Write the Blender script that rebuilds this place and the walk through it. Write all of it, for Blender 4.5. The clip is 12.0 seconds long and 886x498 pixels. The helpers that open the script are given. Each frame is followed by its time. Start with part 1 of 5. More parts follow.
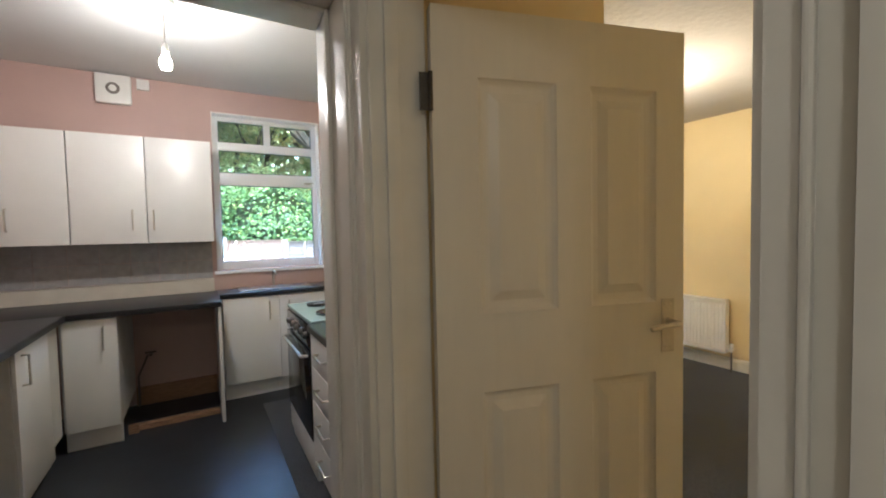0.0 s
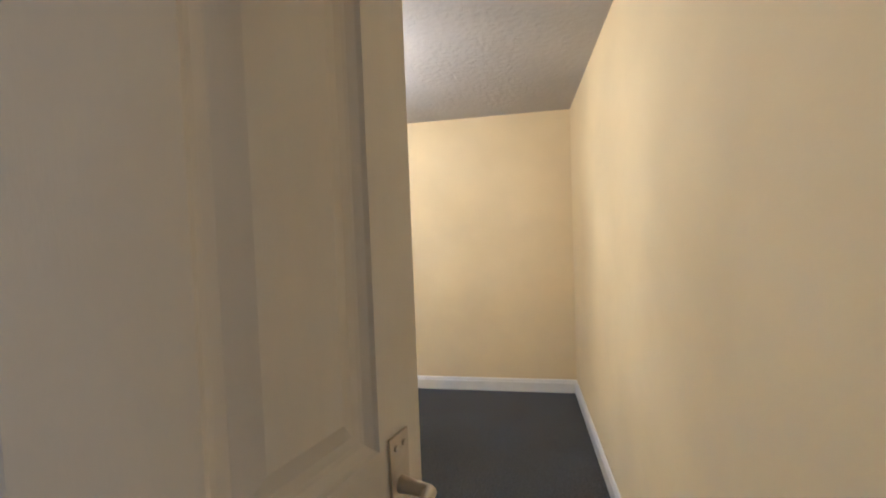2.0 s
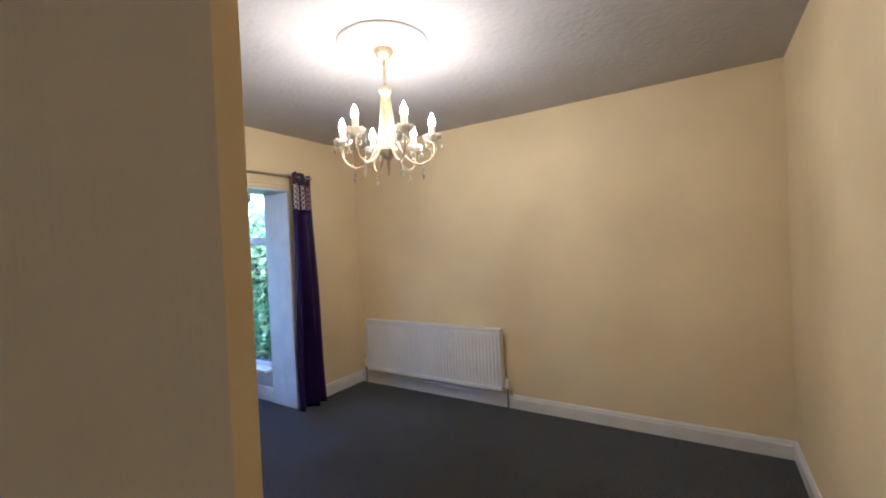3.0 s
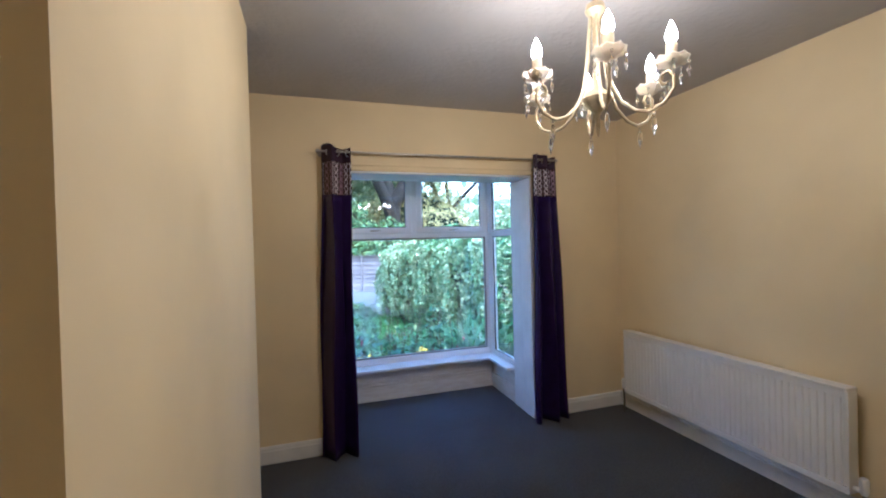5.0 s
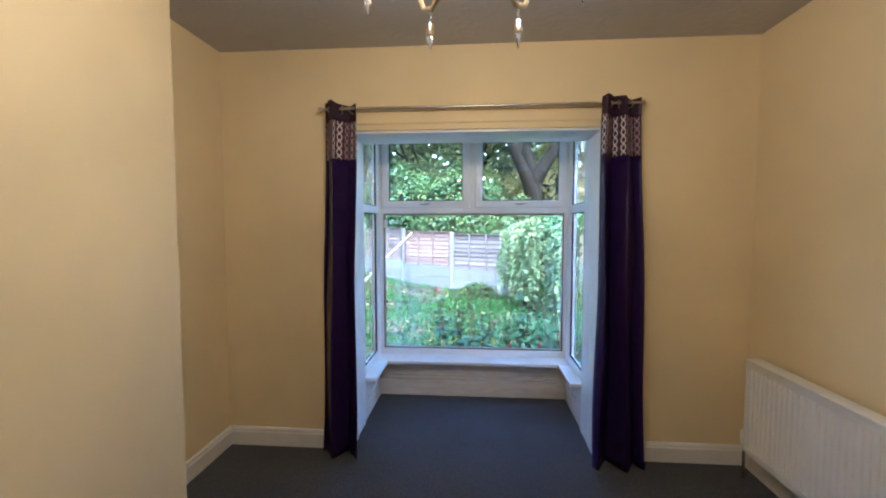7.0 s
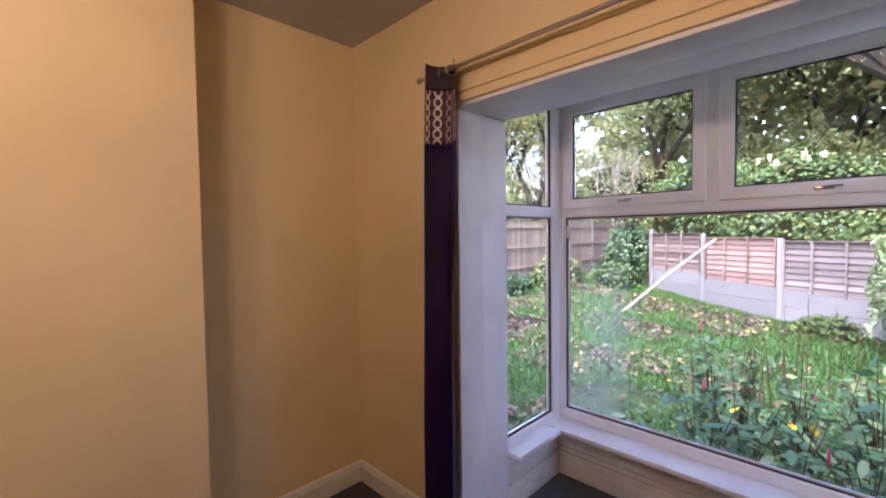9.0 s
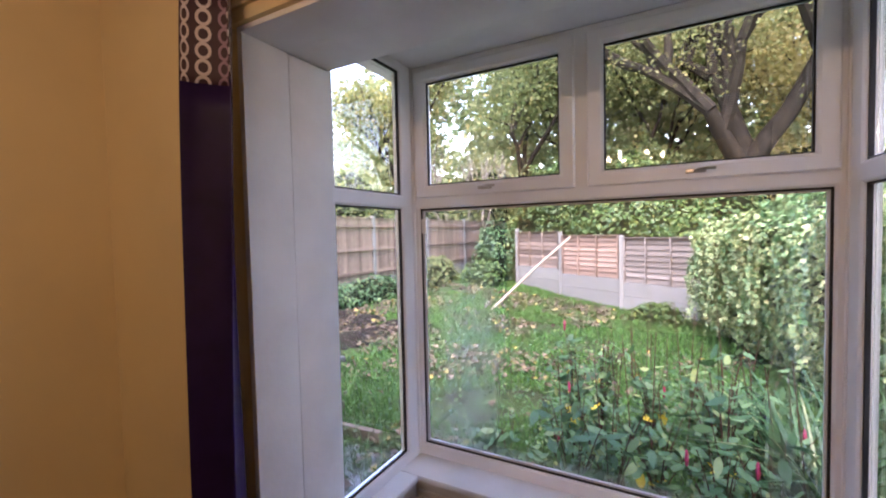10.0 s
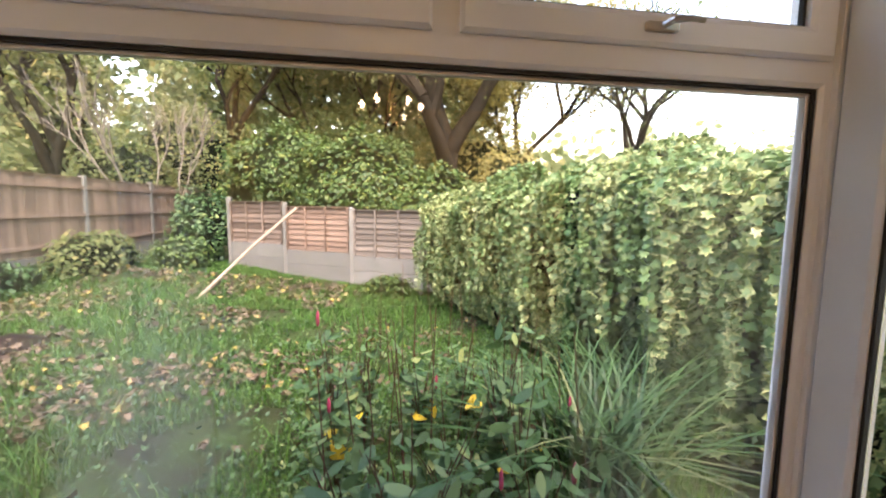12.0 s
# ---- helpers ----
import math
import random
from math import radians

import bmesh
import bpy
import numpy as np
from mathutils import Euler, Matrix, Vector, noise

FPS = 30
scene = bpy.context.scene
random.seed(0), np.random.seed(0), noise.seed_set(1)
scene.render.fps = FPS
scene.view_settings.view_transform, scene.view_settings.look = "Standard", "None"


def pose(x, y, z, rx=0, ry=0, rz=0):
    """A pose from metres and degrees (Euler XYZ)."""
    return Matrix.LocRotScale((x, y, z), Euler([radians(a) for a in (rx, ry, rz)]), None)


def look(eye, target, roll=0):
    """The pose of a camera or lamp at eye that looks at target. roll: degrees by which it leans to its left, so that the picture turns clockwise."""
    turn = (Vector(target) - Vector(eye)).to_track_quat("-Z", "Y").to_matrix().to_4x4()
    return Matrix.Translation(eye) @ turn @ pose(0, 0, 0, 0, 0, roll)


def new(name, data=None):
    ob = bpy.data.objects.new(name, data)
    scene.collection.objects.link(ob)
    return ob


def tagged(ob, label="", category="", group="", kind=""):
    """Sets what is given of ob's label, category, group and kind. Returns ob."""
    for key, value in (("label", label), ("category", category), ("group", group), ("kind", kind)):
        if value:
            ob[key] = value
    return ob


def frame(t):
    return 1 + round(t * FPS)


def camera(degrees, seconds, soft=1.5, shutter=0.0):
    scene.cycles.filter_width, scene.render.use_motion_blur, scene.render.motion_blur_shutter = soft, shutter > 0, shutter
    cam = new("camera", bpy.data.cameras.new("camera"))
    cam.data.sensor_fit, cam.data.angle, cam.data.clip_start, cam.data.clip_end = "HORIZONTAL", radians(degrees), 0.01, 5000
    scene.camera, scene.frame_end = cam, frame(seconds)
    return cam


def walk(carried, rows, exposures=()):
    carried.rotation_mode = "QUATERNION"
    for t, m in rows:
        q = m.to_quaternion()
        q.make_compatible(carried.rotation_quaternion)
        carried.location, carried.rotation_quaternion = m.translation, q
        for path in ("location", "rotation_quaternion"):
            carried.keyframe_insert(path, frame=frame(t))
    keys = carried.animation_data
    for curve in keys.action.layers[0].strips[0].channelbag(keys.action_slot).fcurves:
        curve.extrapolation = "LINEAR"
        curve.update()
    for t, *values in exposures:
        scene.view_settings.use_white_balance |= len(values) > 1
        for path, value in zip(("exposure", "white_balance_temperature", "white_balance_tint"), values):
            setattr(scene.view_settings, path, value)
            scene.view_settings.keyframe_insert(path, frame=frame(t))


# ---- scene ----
cam = camera(93.9, 12.0, 2.0)
PATH = [
    (0, (-2.387, 0.325, 1.394), (-1.373, 2.047, 1.308), -1.2),
    (0.5, (-2.287, 0.571, 1.412), (-0.693, 1.773, 1.294), -0.7),
    (1, (-2.147, 0.772, 1.418), (-0.245, 1.379, 1.295), -1.0),
    (1.5, (-1.98, 0.859, 1.415), (-0.007, 1.171, 1.314), -1.6),
    (2, (-1.724, 0.859, 1.437), (0.24, 1.23, 1.363), -2.2),
    (2.5, (-1.478, 0.812, 1.387), (0.408, 1.476, 1.362), -2.5),
    (3, (-1.259, 0.858, 1.42), (0.432, 1.926, 1.397), -2.6),
    (3.5, (-1.109, 0.913, 1.437), (0.266, 2.365, 1.418), -2.8),
    (3.7, (-1.034, 0.938, 1.45), (0.215, 2.5, 1.431), -3.1),
    (5.5, (-0.293, 1.026, 1.422), (0.093, 2.988, 1.377), -0.5),
    (6, (-0.008, 1.046, 1.454), (0.183, 3.034, 1.352), 0.1),
    (6.5, (0.222, 1.254, 1.388), (0.307, 3.249, 1.276), 0.5),
    (7, (0.413, 1.512, 1.396), (0.261, 3.503, 1.286), 0.0),
    (7.5, (0.631, 1.821, 1.385), (0.075, 3.74, 1.312), 0.1),
    (7.7, (0.700, 1.965, 1.400), (-0.030, 3.826, 1.320), 0.2),
    (9.3, (0.868, 2.824, 1.414), (-0.577, 4.205, 1.346), -0.9),
    (9.5, (0.84, 2.92, 1.403), (-0.527, 4.378, 1.332), -1.2),
    (10, (0.686, 3.228, 1.385), (-0.271, 4.983, 1.305), -1.3),
    (10.5, (0.573, 3.557, 1.359), (0.095, 5.496, 1.254), -1.3),
    (11, (0.468, 3.898, 1.323), (0.242, 5.877, 1.147), -0.7),
    (11.5, (0.364, 4.132, 1.259), (0.348, 6.115, 0.999), -0.5),
    (12, (0.28, 4.19, 1.262), (0.600, 6.154, 1.060), 0.6),
]
EXPOSURES = [
    (0.0, 4.4, 4750, 8), (0.6, 4.38, 4850, 7), (1.0, 4.6, 4950, 15), (1.5, 4.65, 4200, 15), (2.0, 4.6, 4060, 15), (2.6, 4.22, 4000, 19), (3.5, 3.62, 4230, 15),
    (5.5, 3.52, 4050, 18), (6.5, 3.6, 4080, 15), (7.0, 3.68, 4400, 15), (7.5, 3.75, 4700, 17), (9.5, 3.25, 5600, 44), (10.0, 3.2, 5800, 36), (10.5, 3.04, 6100, 31), (11.0, 2.82, 6600, 33), (12.0, 2.88, 6900, 27)]
walk(cam, [(t, look(eye, aim, roll)) for t, eye, aim, roll in PATH], EXPOSURES)

# ---- world and lamps ----
world = bpy.data.worlds.new("overcast_sky")
scene.world = world
world.use_nodes = True
wn = world.node_tree.nodes
sky = wn.new("ShaderNodeTexSky")
sky.sky_type = "NISHITA"
sky.sun_disc = False
sky.sun_elevation, sky.sun_rotation = radians(59), radians(172)
sky.air_density, sky.dust_density = 1.9, 2.2
wn["Background"].inputs["Strength"].default_value = 0.15
world.node_tree.links.new(sky.outputs["Color"], wn["Background"].inputs["Color"])

sun_data = bpy.data.lights.new("sun", "SUN")
sun_data.energy, sun_data.angle, sun_data.color = 1.4, radians(40), (1.0, 0.97, 0.92)
sun = new("sun", sun_data)
sun.matrix_world = look((1.8, -4.2, 22), (0, 9, 0))


def point_lamp(name, place, watts, colour=(1.0, 0.65, 0.29), radius=0.02):
    data = bpy.data.lights.new(name, "POINT")
    data.energy, data.color, data.shadow_soft_size = watts, colour, radius
    ob = new(name, data)
    ob.location = place
    return ob


CHANDELIER = (0.41, 2.22)
BULB_Z, ARM_R = 2.06, 0.232
for k in range(6):
    a = radians(60 * k)
    point_lamp("bulb_light", (CHANDELIER[0] + ARM_R * math.cos(a), CHANDELIER[1] + ARM_R * math.sin(a), BULB_Z), 0.42)
point_lamp("kitchen_bulb_light", (-2.506, 3.10, 2.36), 1.5, (1.0, 0.78, 0.55), 0.03)
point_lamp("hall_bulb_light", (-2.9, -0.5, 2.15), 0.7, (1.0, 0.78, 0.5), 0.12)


# ---- materials ----
def material(name, colour, rough=0.6, metal=0.0, vary=0.12, scale=6.0, bump=0.0, bump_scale=120.0, second=None, coat=0.0,
             random_value=0.0, sheen=0.0, gloss=0.5, stretch=(1, 1, 1)):
    m = bpy.data.materials.new(name)
    m.use_nodes = True
    n, l = m.node_tree.nodes, m.node_tree.links
    b = n["Principled BSDF"]
    b.inputs["Roughness"].default_value = rough
    b.inputs["Metallic"].default_value = metal
    b.inputs["Specular IOR Level"].default_value = gloss
    b.inputs["Coat Weight"].default_value = coat
    b.inputs["Sheen Weight"].default_value = sheen
    co = n.new("ShaderNodeTexCoord")
    mp = n.new("ShaderNodeMapping")
    mp.inputs["Scale"].default_value = stretch
    l.new(co.outputs["Object"], mp.inputs["Vector"])
    big = n.new("ShaderNodeTexNoise")
    big.inputs["Scale"].default_value, big.inputs["Detail"].default_value = scale, 5
    l.new(mp.outputs["Vector"], big.inputs["Vector"])
    ramp = n.new("ShaderNodeMix")
    ramp.data_type = "RGBA"
    c2 = second or tuple(c * (1 - vary * 2) for c in colour)
    ramp.inputs[6].default_value, ramp.inputs[7].default_value = (*colour, 1), (*c2, 1)
    mr = n.new("ShaderNodeMapRange")
    mr.inputs["From Min"].default_value, mr.inputs["From Max"].default_value = 0.35, 0.7
    l.new(big.outputs["Fac"], mr.inputs["Value"])
    l.new(mr.outputs["Result"], ramp.inputs[0])
    out = ramp.outputs[2]
    if random_value:
        info, hsv = n.new("ShaderNodeObjectInfo"), n.new("ShaderNodeHueSaturation")
        r2 = n.new("ShaderNodeMapRange")
        r2.inputs["To Min"].default_value, r2.inputs["To Max"].default_value = 1 - random_value, 1 + random_value
        l.new(info.outputs["Random"], r2.inputs["Value"])
        l.new(r2.outputs["Result"], hsv.inputs["Value"])
        l.new(out, hsv.inputs["Color"])
        out = hsv.outputs["Color"]
    l.new(out, b.inputs["Base Color"])
    if bump:
        fine, bp = n.new("ShaderNodeTexNoise"), n.new("ShaderNodeBump")
        fine.inputs["Scale"].default_value, fine.inputs["Detail"].default_value = bump_scale, 4
        bp.inputs["Strength"].default_value, bp.inputs["Distance"].default_value = bump, 0.01
        l.new(mp.outputs["Vector"], fine.inputs["Vector"])
        l.new(fine.outputs["Fac"], bp.inputs["Height"])
        l.new(bp.outputs["Normal"], b.inputs["Normal"])
    return m


def leaf_material(name, c1, c2, c3=None, rough=0.5, through_light=0.25):
    m = bpy.data.materials.new(name)
    m.use_nodes = True
    n, l = m.node_tree.nodes, m.node_tree.links
    b = n["Principled BSDF"]
    geo = n.new("ShaderNodeNewGeometry")
    ramp = n.new("ShaderNodeValToRGB")
    ramp.color_ramp.elements[0].color, ramp.color_ramp.elements[1].color = (*c1, 1), (*c2, 1)
    if c3:
        e = ramp.color_ramp.elements.new(0.88)
        e.color = (*c2, 1)
        ramp.color_ramp.elements[2].color = (*c3, 1)
    l.new(geo.outputs["Random Per Island"], ramp.inputs["Fac"])
    l.new(ramp.outputs["Color"], b.inputs["Base Color"])
    b.inputs["Roughness"].default_value = rough
    b.inputs["Specular IOR Level"].default_value = 0.28
    tr, mix = n.new("ShaderNodeBsdfTranslucent"), n.new("ShaderNodeMixShader")
    l.new(ramp.outputs["Color"], tr.inputs["Color"])
    mix.inputs[0].default_value = through_light
    l.new(b.outputs[0], mix.inputs[1])
    l.new(tr.outputs[0], mix.inputs[2])
    l.new(mix.outputs[0], n["Material Output"].inputs["Surface"])
    return m


def glowing(name, colour, strength):
    m = bpy.data.materials.new(name)
    m.use_nodes = True
    b = m.node_tree.nodes["Principled BSDF"]
    b.inputs["Base Color"].default_value = (*colour, 1)
    b.inputs["Emission Color"].default_value = (*colour, 1)
    b.inputs["Emission Strength"].default_value = strength
    return m


def glass_material(name, rough=0.0, tint=(1, 1, 1), ior=1.45):
    m = bpy.data.materials.new(name)
    m.use_nodes = True
    b = m.node_tree.nodes["Principled BSDF"]
    b.inputs["Base Color"].default_value = (*tint, 1)
    b.inputs["Roughness"].default_value = rough
    b.inputs["IOR"].default_value = ior
    b.inputs["Transmission Weight"].default_value = 1.0
    return m


CREAM = material("cream_wall_paint", (0.81, 0.67, 0.375), 0.75, vary=0.05, scale=1.6, bump=0.05, bump_scale=80)
PINK = material("dusky_pink_wall_paint", (0.55, 0.40, 0.36), 0.75, vary=0.05, scale=2, bump=0.1)
HALLP = material("hall_wall_paint", (0.70, 0.64, 0.52), 0.7, vary=0.05, scale=2, bump=0.1)
PLASTER = material("textured_ceiling_plaster", (0.47, 0.455, 0.44), 0.85, vary=0.04, scale=3, bump=0.55, bump_scale=26)
ROSEP = material("white_plaster_moulding", (0.50, 0.485, 0.465), 0.8, vary=0.05, scale=18)
SMOOTHC = material("smooth_ceiling_paint", (0.60, 0.59, 0.58), 0.8, vary=0.03, scale=2, bump=0.1)
CARPET = material("charcoal_carpet", (0.090, 0.098, 0.122), 0.95, second=(0.024, 0.026, 0.032), scale=82, bump=1.0, bump_scale=420, sheen=0.1)


def wear(mat, scale, low, high, strength):
    """Multiplies a material's colour by broad trodden patches and small pale flecks."""
    n, l = mat.node_tree.nodes, mat.node_tree.links
    b = n["Principled BSDF"]
    src = b.inputs["Base Color"].links[0].from_socket
    co = n.new("ShaderNodeTexCoord")
    big, fleck = n.new("ShaderNodeTexNoise"), n.new("ShaderNodeTexNoise")
    big.inputs["Scale"].default_value, big.inputs["Detail"].default_value = scale, 6
    fleck.inputs["Scale"].default_value, fleck.inputs["Detail"].default_value = 38.0, 3
    hsv = n.new("ShaderNodeHueSaturation")
    rng_a, rng_b, add = n.new("ShaderNodeMapRange"), n.new("ShaderNodeMapRange"), n.new("ShaderNodeMath")
    for node, tex, (f0, f1), (t0, t1) in ((rng_a, big, (0.35, 0.68), (low, high)), (rng_b, fleck, (0.66, 0.74), (0.0, strength))):
        l.new(co.outputs["Object"], tex.inputs["Vector"])
        l.new(tex.outputs["Fac"], node.inputs["Value"])
        node.inputs["From Min"].default_value, node.inputs["From Max"].default_value = f0, f1
        node.inputs["To Min"].default_value, node.inputs["To Max"].default_value = t0, t1
        l.new(node.outputs["Result"], add.inputs[0 if node is rng_a else 1])
    l.new(add.outputs[0], hsv.inputs["Value"])
    l.new(src, hsv.inputs["Color"])
    l.new(hsv.outputs["Color"], b.inputs["Base Color"])


wear(CARPET, 2.6, 0.86, 1.12, 0.5)
VINYL = material("dark_vinyl_floor", (0.026, 0.030, 0.038), 0.4, vary=0.15, scale=5, bump=0.08)
GLOSS = material("white_gloss_paint", (0.76, 0.74, 0.69), 0.28, vary=0.05, scale=7, bump=0.05, bump_scale=60)
DOORP = material("white_door_paint", (0.74, 0.70, 0.62), 0.38, vary=0.015, scale=6, bump=0.04, bump_scale=70, stretch=(6, 6, 1))
UPVC = material("white_window_plastic", (0.86, 0.86, 0.87), 0.3, vary=0.03, scale=4)
BOARD = material("painted_boards", (0.86, 0.86, 0.86), 0.4, vary=0.06, scale=5, bump=0.08, bump_scale=40)
WORN = material("worn_white_board", (0.80, 0.78, 0.74), 0.5, second=(0.69, 0.65, 0.59), scale=9, bump=0.15, bump_scale=50, stretch=(1, 1, 5))
SPACER = material("grey_spacer_bar", (0.55, 0.56, 0.58), 0.4, vary=0.03)
GASKET = material("black_rubber_gasket", (0.015, 0.015, 0.016), 0.6)
RADW = material("white_radiator_enamel", (0.80, 0.79, 0.75), 0.3, vary=0.03, scale=5)
CHROME = material("brushed_nickel", (0.60, 0.56, 0.50), 0.28, metal=1.0, vary=0.1, scale=30)
HINGEM = material("dark_steel_hinge", (0.10, 0.09, 0.08), 0.4, metal=1.0, vary=0.1, scale=30)
GLASS = glass_material("window_glass")


def smeared_glass():
    """Clear glass with a pale dried smear of condensation that runs down it."""
    m = glass_material("smeared_window_glass")
    n, l = m.node_tree.nodes, m.node_tree.links
    co, sep = n.new("ShaderNodeTexCoord"), n.new("ShaderNodeSeparateXYZ")
    l.new(co.outputs["Object"], sep.inputs[0])
    wob = n.new("ShaderNodeTexNoise")
    wob.inputs["Scale"].default_value, wob.inputs["Detail"].default_value = 5.0, 4
    mp = n.new("ShaderNodeMapping")
    mp.inputs["Scale"].default_value = (2.2, 1.0, 0.6)
    l.new(co.outputs["Object"], mp.inputs["Vector"])
    l.new(mp.outputs["Vector"], wob.inputs["Vector"])

    def calc(op, a, b):
        q = n.new("ShaderNodeMath")
        q.operation = op
        q.use_clamp = op == "MULTIPLY"
        for i, v in enumerate((a, b)):
            if isinstance(v, (int, float)):
                q.inputs[i].default_value = v
            else:
                l.new(v, q.inputs[i])
        return q.outputs[0]

    def fade(value, a, b):
        r_ = n.new("ShaderNodeMapRange")
        r_.interpolation_type = "SMOOTHSTEP"
        r_.inputs["From Min"].default_value, r_.inputs["From Max"].default_value = a, b
        l.new(value, r_.inputs["Value"])
        return r_.outputs["Result"]

    line = calc("ADD", calc("SUBTRACT", sep.outputs[0], -0.06), calc("MULTIPLY", calc("SUBTRACT", 1.0, sep.outputs[2]), 0.16))
    off = calc("ABSOLUTE", calc("ADD", line, calc("SUBTRACT", calc("MULTIPLY", wob.outputs["Fac"], 0.24), 0.12)), 0.0)
    mask = calc("MULTIPLY", fade(off, 0.20, 0.0), calc("MULTIPLY", fade(sep.outputs[2], 1.25, 0.85), fade(wob.outputs["Fac"], 0.25, 0.7)))
    film, mix = n.new("ShaderNodeBsdfTranslucent"), n.new("ShaderNodeMixShader")
    film.inputs["Color"].default_value = (0.85, 0.9, 0.9, 1)
    l.new(calc("MULTIPLY", mask, 0.10), mix.inputs[0])
    l.new(n["Principled BSDF"].outputs[0], mix.inputs[1])
    l.new(film.outputs[0], mix.inputs[2])
    l.new(mix.outputs[0], n["Material Output"].inputs["Surface"])
    return m


SMEARED = smeared_glass()
BRASSC = material("cream_gilt_metal", (0.50, 0.42, 0.26), 0.40, metal=0.55, vary=0.15, scale=40)


# ---- mesh helpers ----
def box(bm, x0, x1, y0, y1, z0, z1, bevel=0.0):
    v = [bm.verts.new((x, y, z)) for x in (x0, x1) for y in (y0, y1) for z in (z0, z1)]
    fs = [bm.faces.new([v[i] for i in f]) for f in
          ((0, 1, 3, 2), (4, 6, 7, 5), (0, 4, 5, 1), (2, 3, 7, 6), (0, 2, 6, 4), (1, 5, 7, 3))]
    if bevel:
        es = list({e for f in fs for e in f.edges})
        bmesh.ops.bevel(bm, geom=es, offset=bevel, segments=2, affect="EDGES", profile=0.6)
    return v


def lathe(bm, profile, centre=(0, 0, 0), n=20, axis="z"):
    rings = []
    for r, h in profile:
        ring = []
        for k in range(n):
            a = 2 * math.pi * k / n
            p = (r * math.cos(a), r * math.sin(a), h)
            if axis == "y":
                p = (p[0], p[2], p[1])
            elif axis == "x":
                p = (p[2], p[0], p[1])
            ring.append(bm.verts.new((p[0] + centre[0], p[1] + centre[1], p[2] + centre[2])))
        rings.append(ring)
    for a, b in zip(rings, rings[1:]):
        for k in range(n):
            bm.faces.new((a[k], a[(k + 1) % n], b[(k + 1) % n], b[k]))
    bm.faces.new(rings[0][::-1]), bm.faces.new(rings[-1])


def tube(bm, points, radius, n=8, taper=None):
    points = [Vector(p) for p in points]
    rings = []
    d = (points[1] - points[0]).normalized()
    s = d.cross(Vector((0, 0, 1)) if abs(d.z) < 0.95 else Vector((1, 0, 0))).normalized()
    for i, p in enumerate(points):
        d = (points[min(i + 1, len(points) - 1)] - points[max(i - 1, 0)]).normalized()
        s = (s - d * s.dot(d)).normalized()
        u = s.cross(d)
        r = radius if taper is None else radius + (taper - radius) * i / (len(points) - 1)
        rings.append([bm.verts.new(p + r * (math.cos(2 * math.pi * k / n) * s + math.sin(2 * math.pi * k / n) * u)) for k in range(n)])
    for a, b in zip(rings, rings[1:]):
        for k in range(n):
            bm.faces.new((a[k], a[(k + 1) % n], b[(k + 1) % n], b[k]))
    bm.faces.new(rings[0][::-1]), bm.faces.new(rings[-1])


def part(name, bm, mat, parent=None, label="", smooth=False):
    bmesh.ops.recalc_face_normals(bm, faces=bm.faces)
    me = bpy.data.meshes.new(name)
    bm.to_mesh(me)
    bm.free()
    for m in (mat if isinstance(mat, (list, tuple)) else [mat]):
        me.materials.append(m)
    if smooth:
        for p in me.polygons:
            p.use_smooth = True
        me.set_sharp_from_angle(angle=radians(40))
    ob = new(name, me)
    if parent is not None:
        ob.parent = parent
    if label:
        tagged(ob, label=label)
    return ob


def boxes_part(name, list_of_boxes, mat, parent=None, label="", bevel=0.0):
    bm = bmesh.new()
    for b in list_of_boxes:
        box(bm, *b, bevel=bevel)
    return part(name, bm, mat, parent, label, smooth=bevel > 0)


def thing(name, label, category, place=(0, 0, 0), turn=0.0, group="", kind=""):
    ob = new(name)
    ob.matrix_world = pose(*place, 0, 0, turn)
    return tagged(ob, label, category, group, kind)


def structure(name, list_of_boxes, mat, label, category, bevel=0.0):
    ob = boxes_part(name, list_of_boxes, mat, bevel=bevel)
    return tagged(ob, label, category, kind="structure")


# ---- the plan ----
XL, XR, YB, YW, CEIL = -1.15, 2.0, 0.416, 4.0, 2.46
BX0, BX1, BY, LINTEL, BAYTOP = -0.345, 1.133, 4.31, 1.95, 2.15
KX0, KX1, KY, KCEIL = -3.68, -1.30, 4.55, 2.70
BF = 4.885  # inner face of the bay front window

structure("wall_back", [(-1.892, XR + 0.15, YB - 0.12, YB, 0, CEIL)], CREAM, "plain cream painted wall of the empty room", "wall")
structure("wall_east", [(XR, XR + 0.15, YB, BY, 0, CEIL)], CREAM, "cream painted wall with a long radiator", "wall")
structure("wall_window", [(XL - 0.15, BX0 - 0.02, YW, BY, 0, CEIL), (BX1 + 0.02, XR, YW, BY, 0, CEIL),
                          (BX0 - 0.02, BX1 + 0.02, YW, BY, LINTEL + 0.02, CEIL)], CREAM, "cream painted wall with the bay opening", "wall")
structure("wall_west", [(KX1, XL, 1.57, YW, 0, CEIL), (KX1, KX1 + 0.06, 1.57, KY, CEIL + 0.12, KCEIL), (KX1, KX1 + 0.06, YW, KY, 0, CEIL + 0.12)], [CREAM], "cream painted wall beside the chimney breast", "wall")
structure("chimney_breast", [(XL, -0.80, 1.57, 3.12, 0, CEIL)], CREAM, "plain cream chimney breast without a fireplace", "wall")
structure("wall_passage", [(-1.892, XL, 1.30, 1.57, 0, CEIL)], CREAM, "cream wall behind the open door", "wall")
structure("wall_hall", [(-2.03, -1.892, -1.7, 0.45, 0, CEIL), (-2.03, -1.892, 1.262, 1.33, 0, CEIL), (-2.03, -1.892, 0.45, 1.262, 2.0, CEIL)],
          HALLP, "painted hall wall around the doorway", "wall")
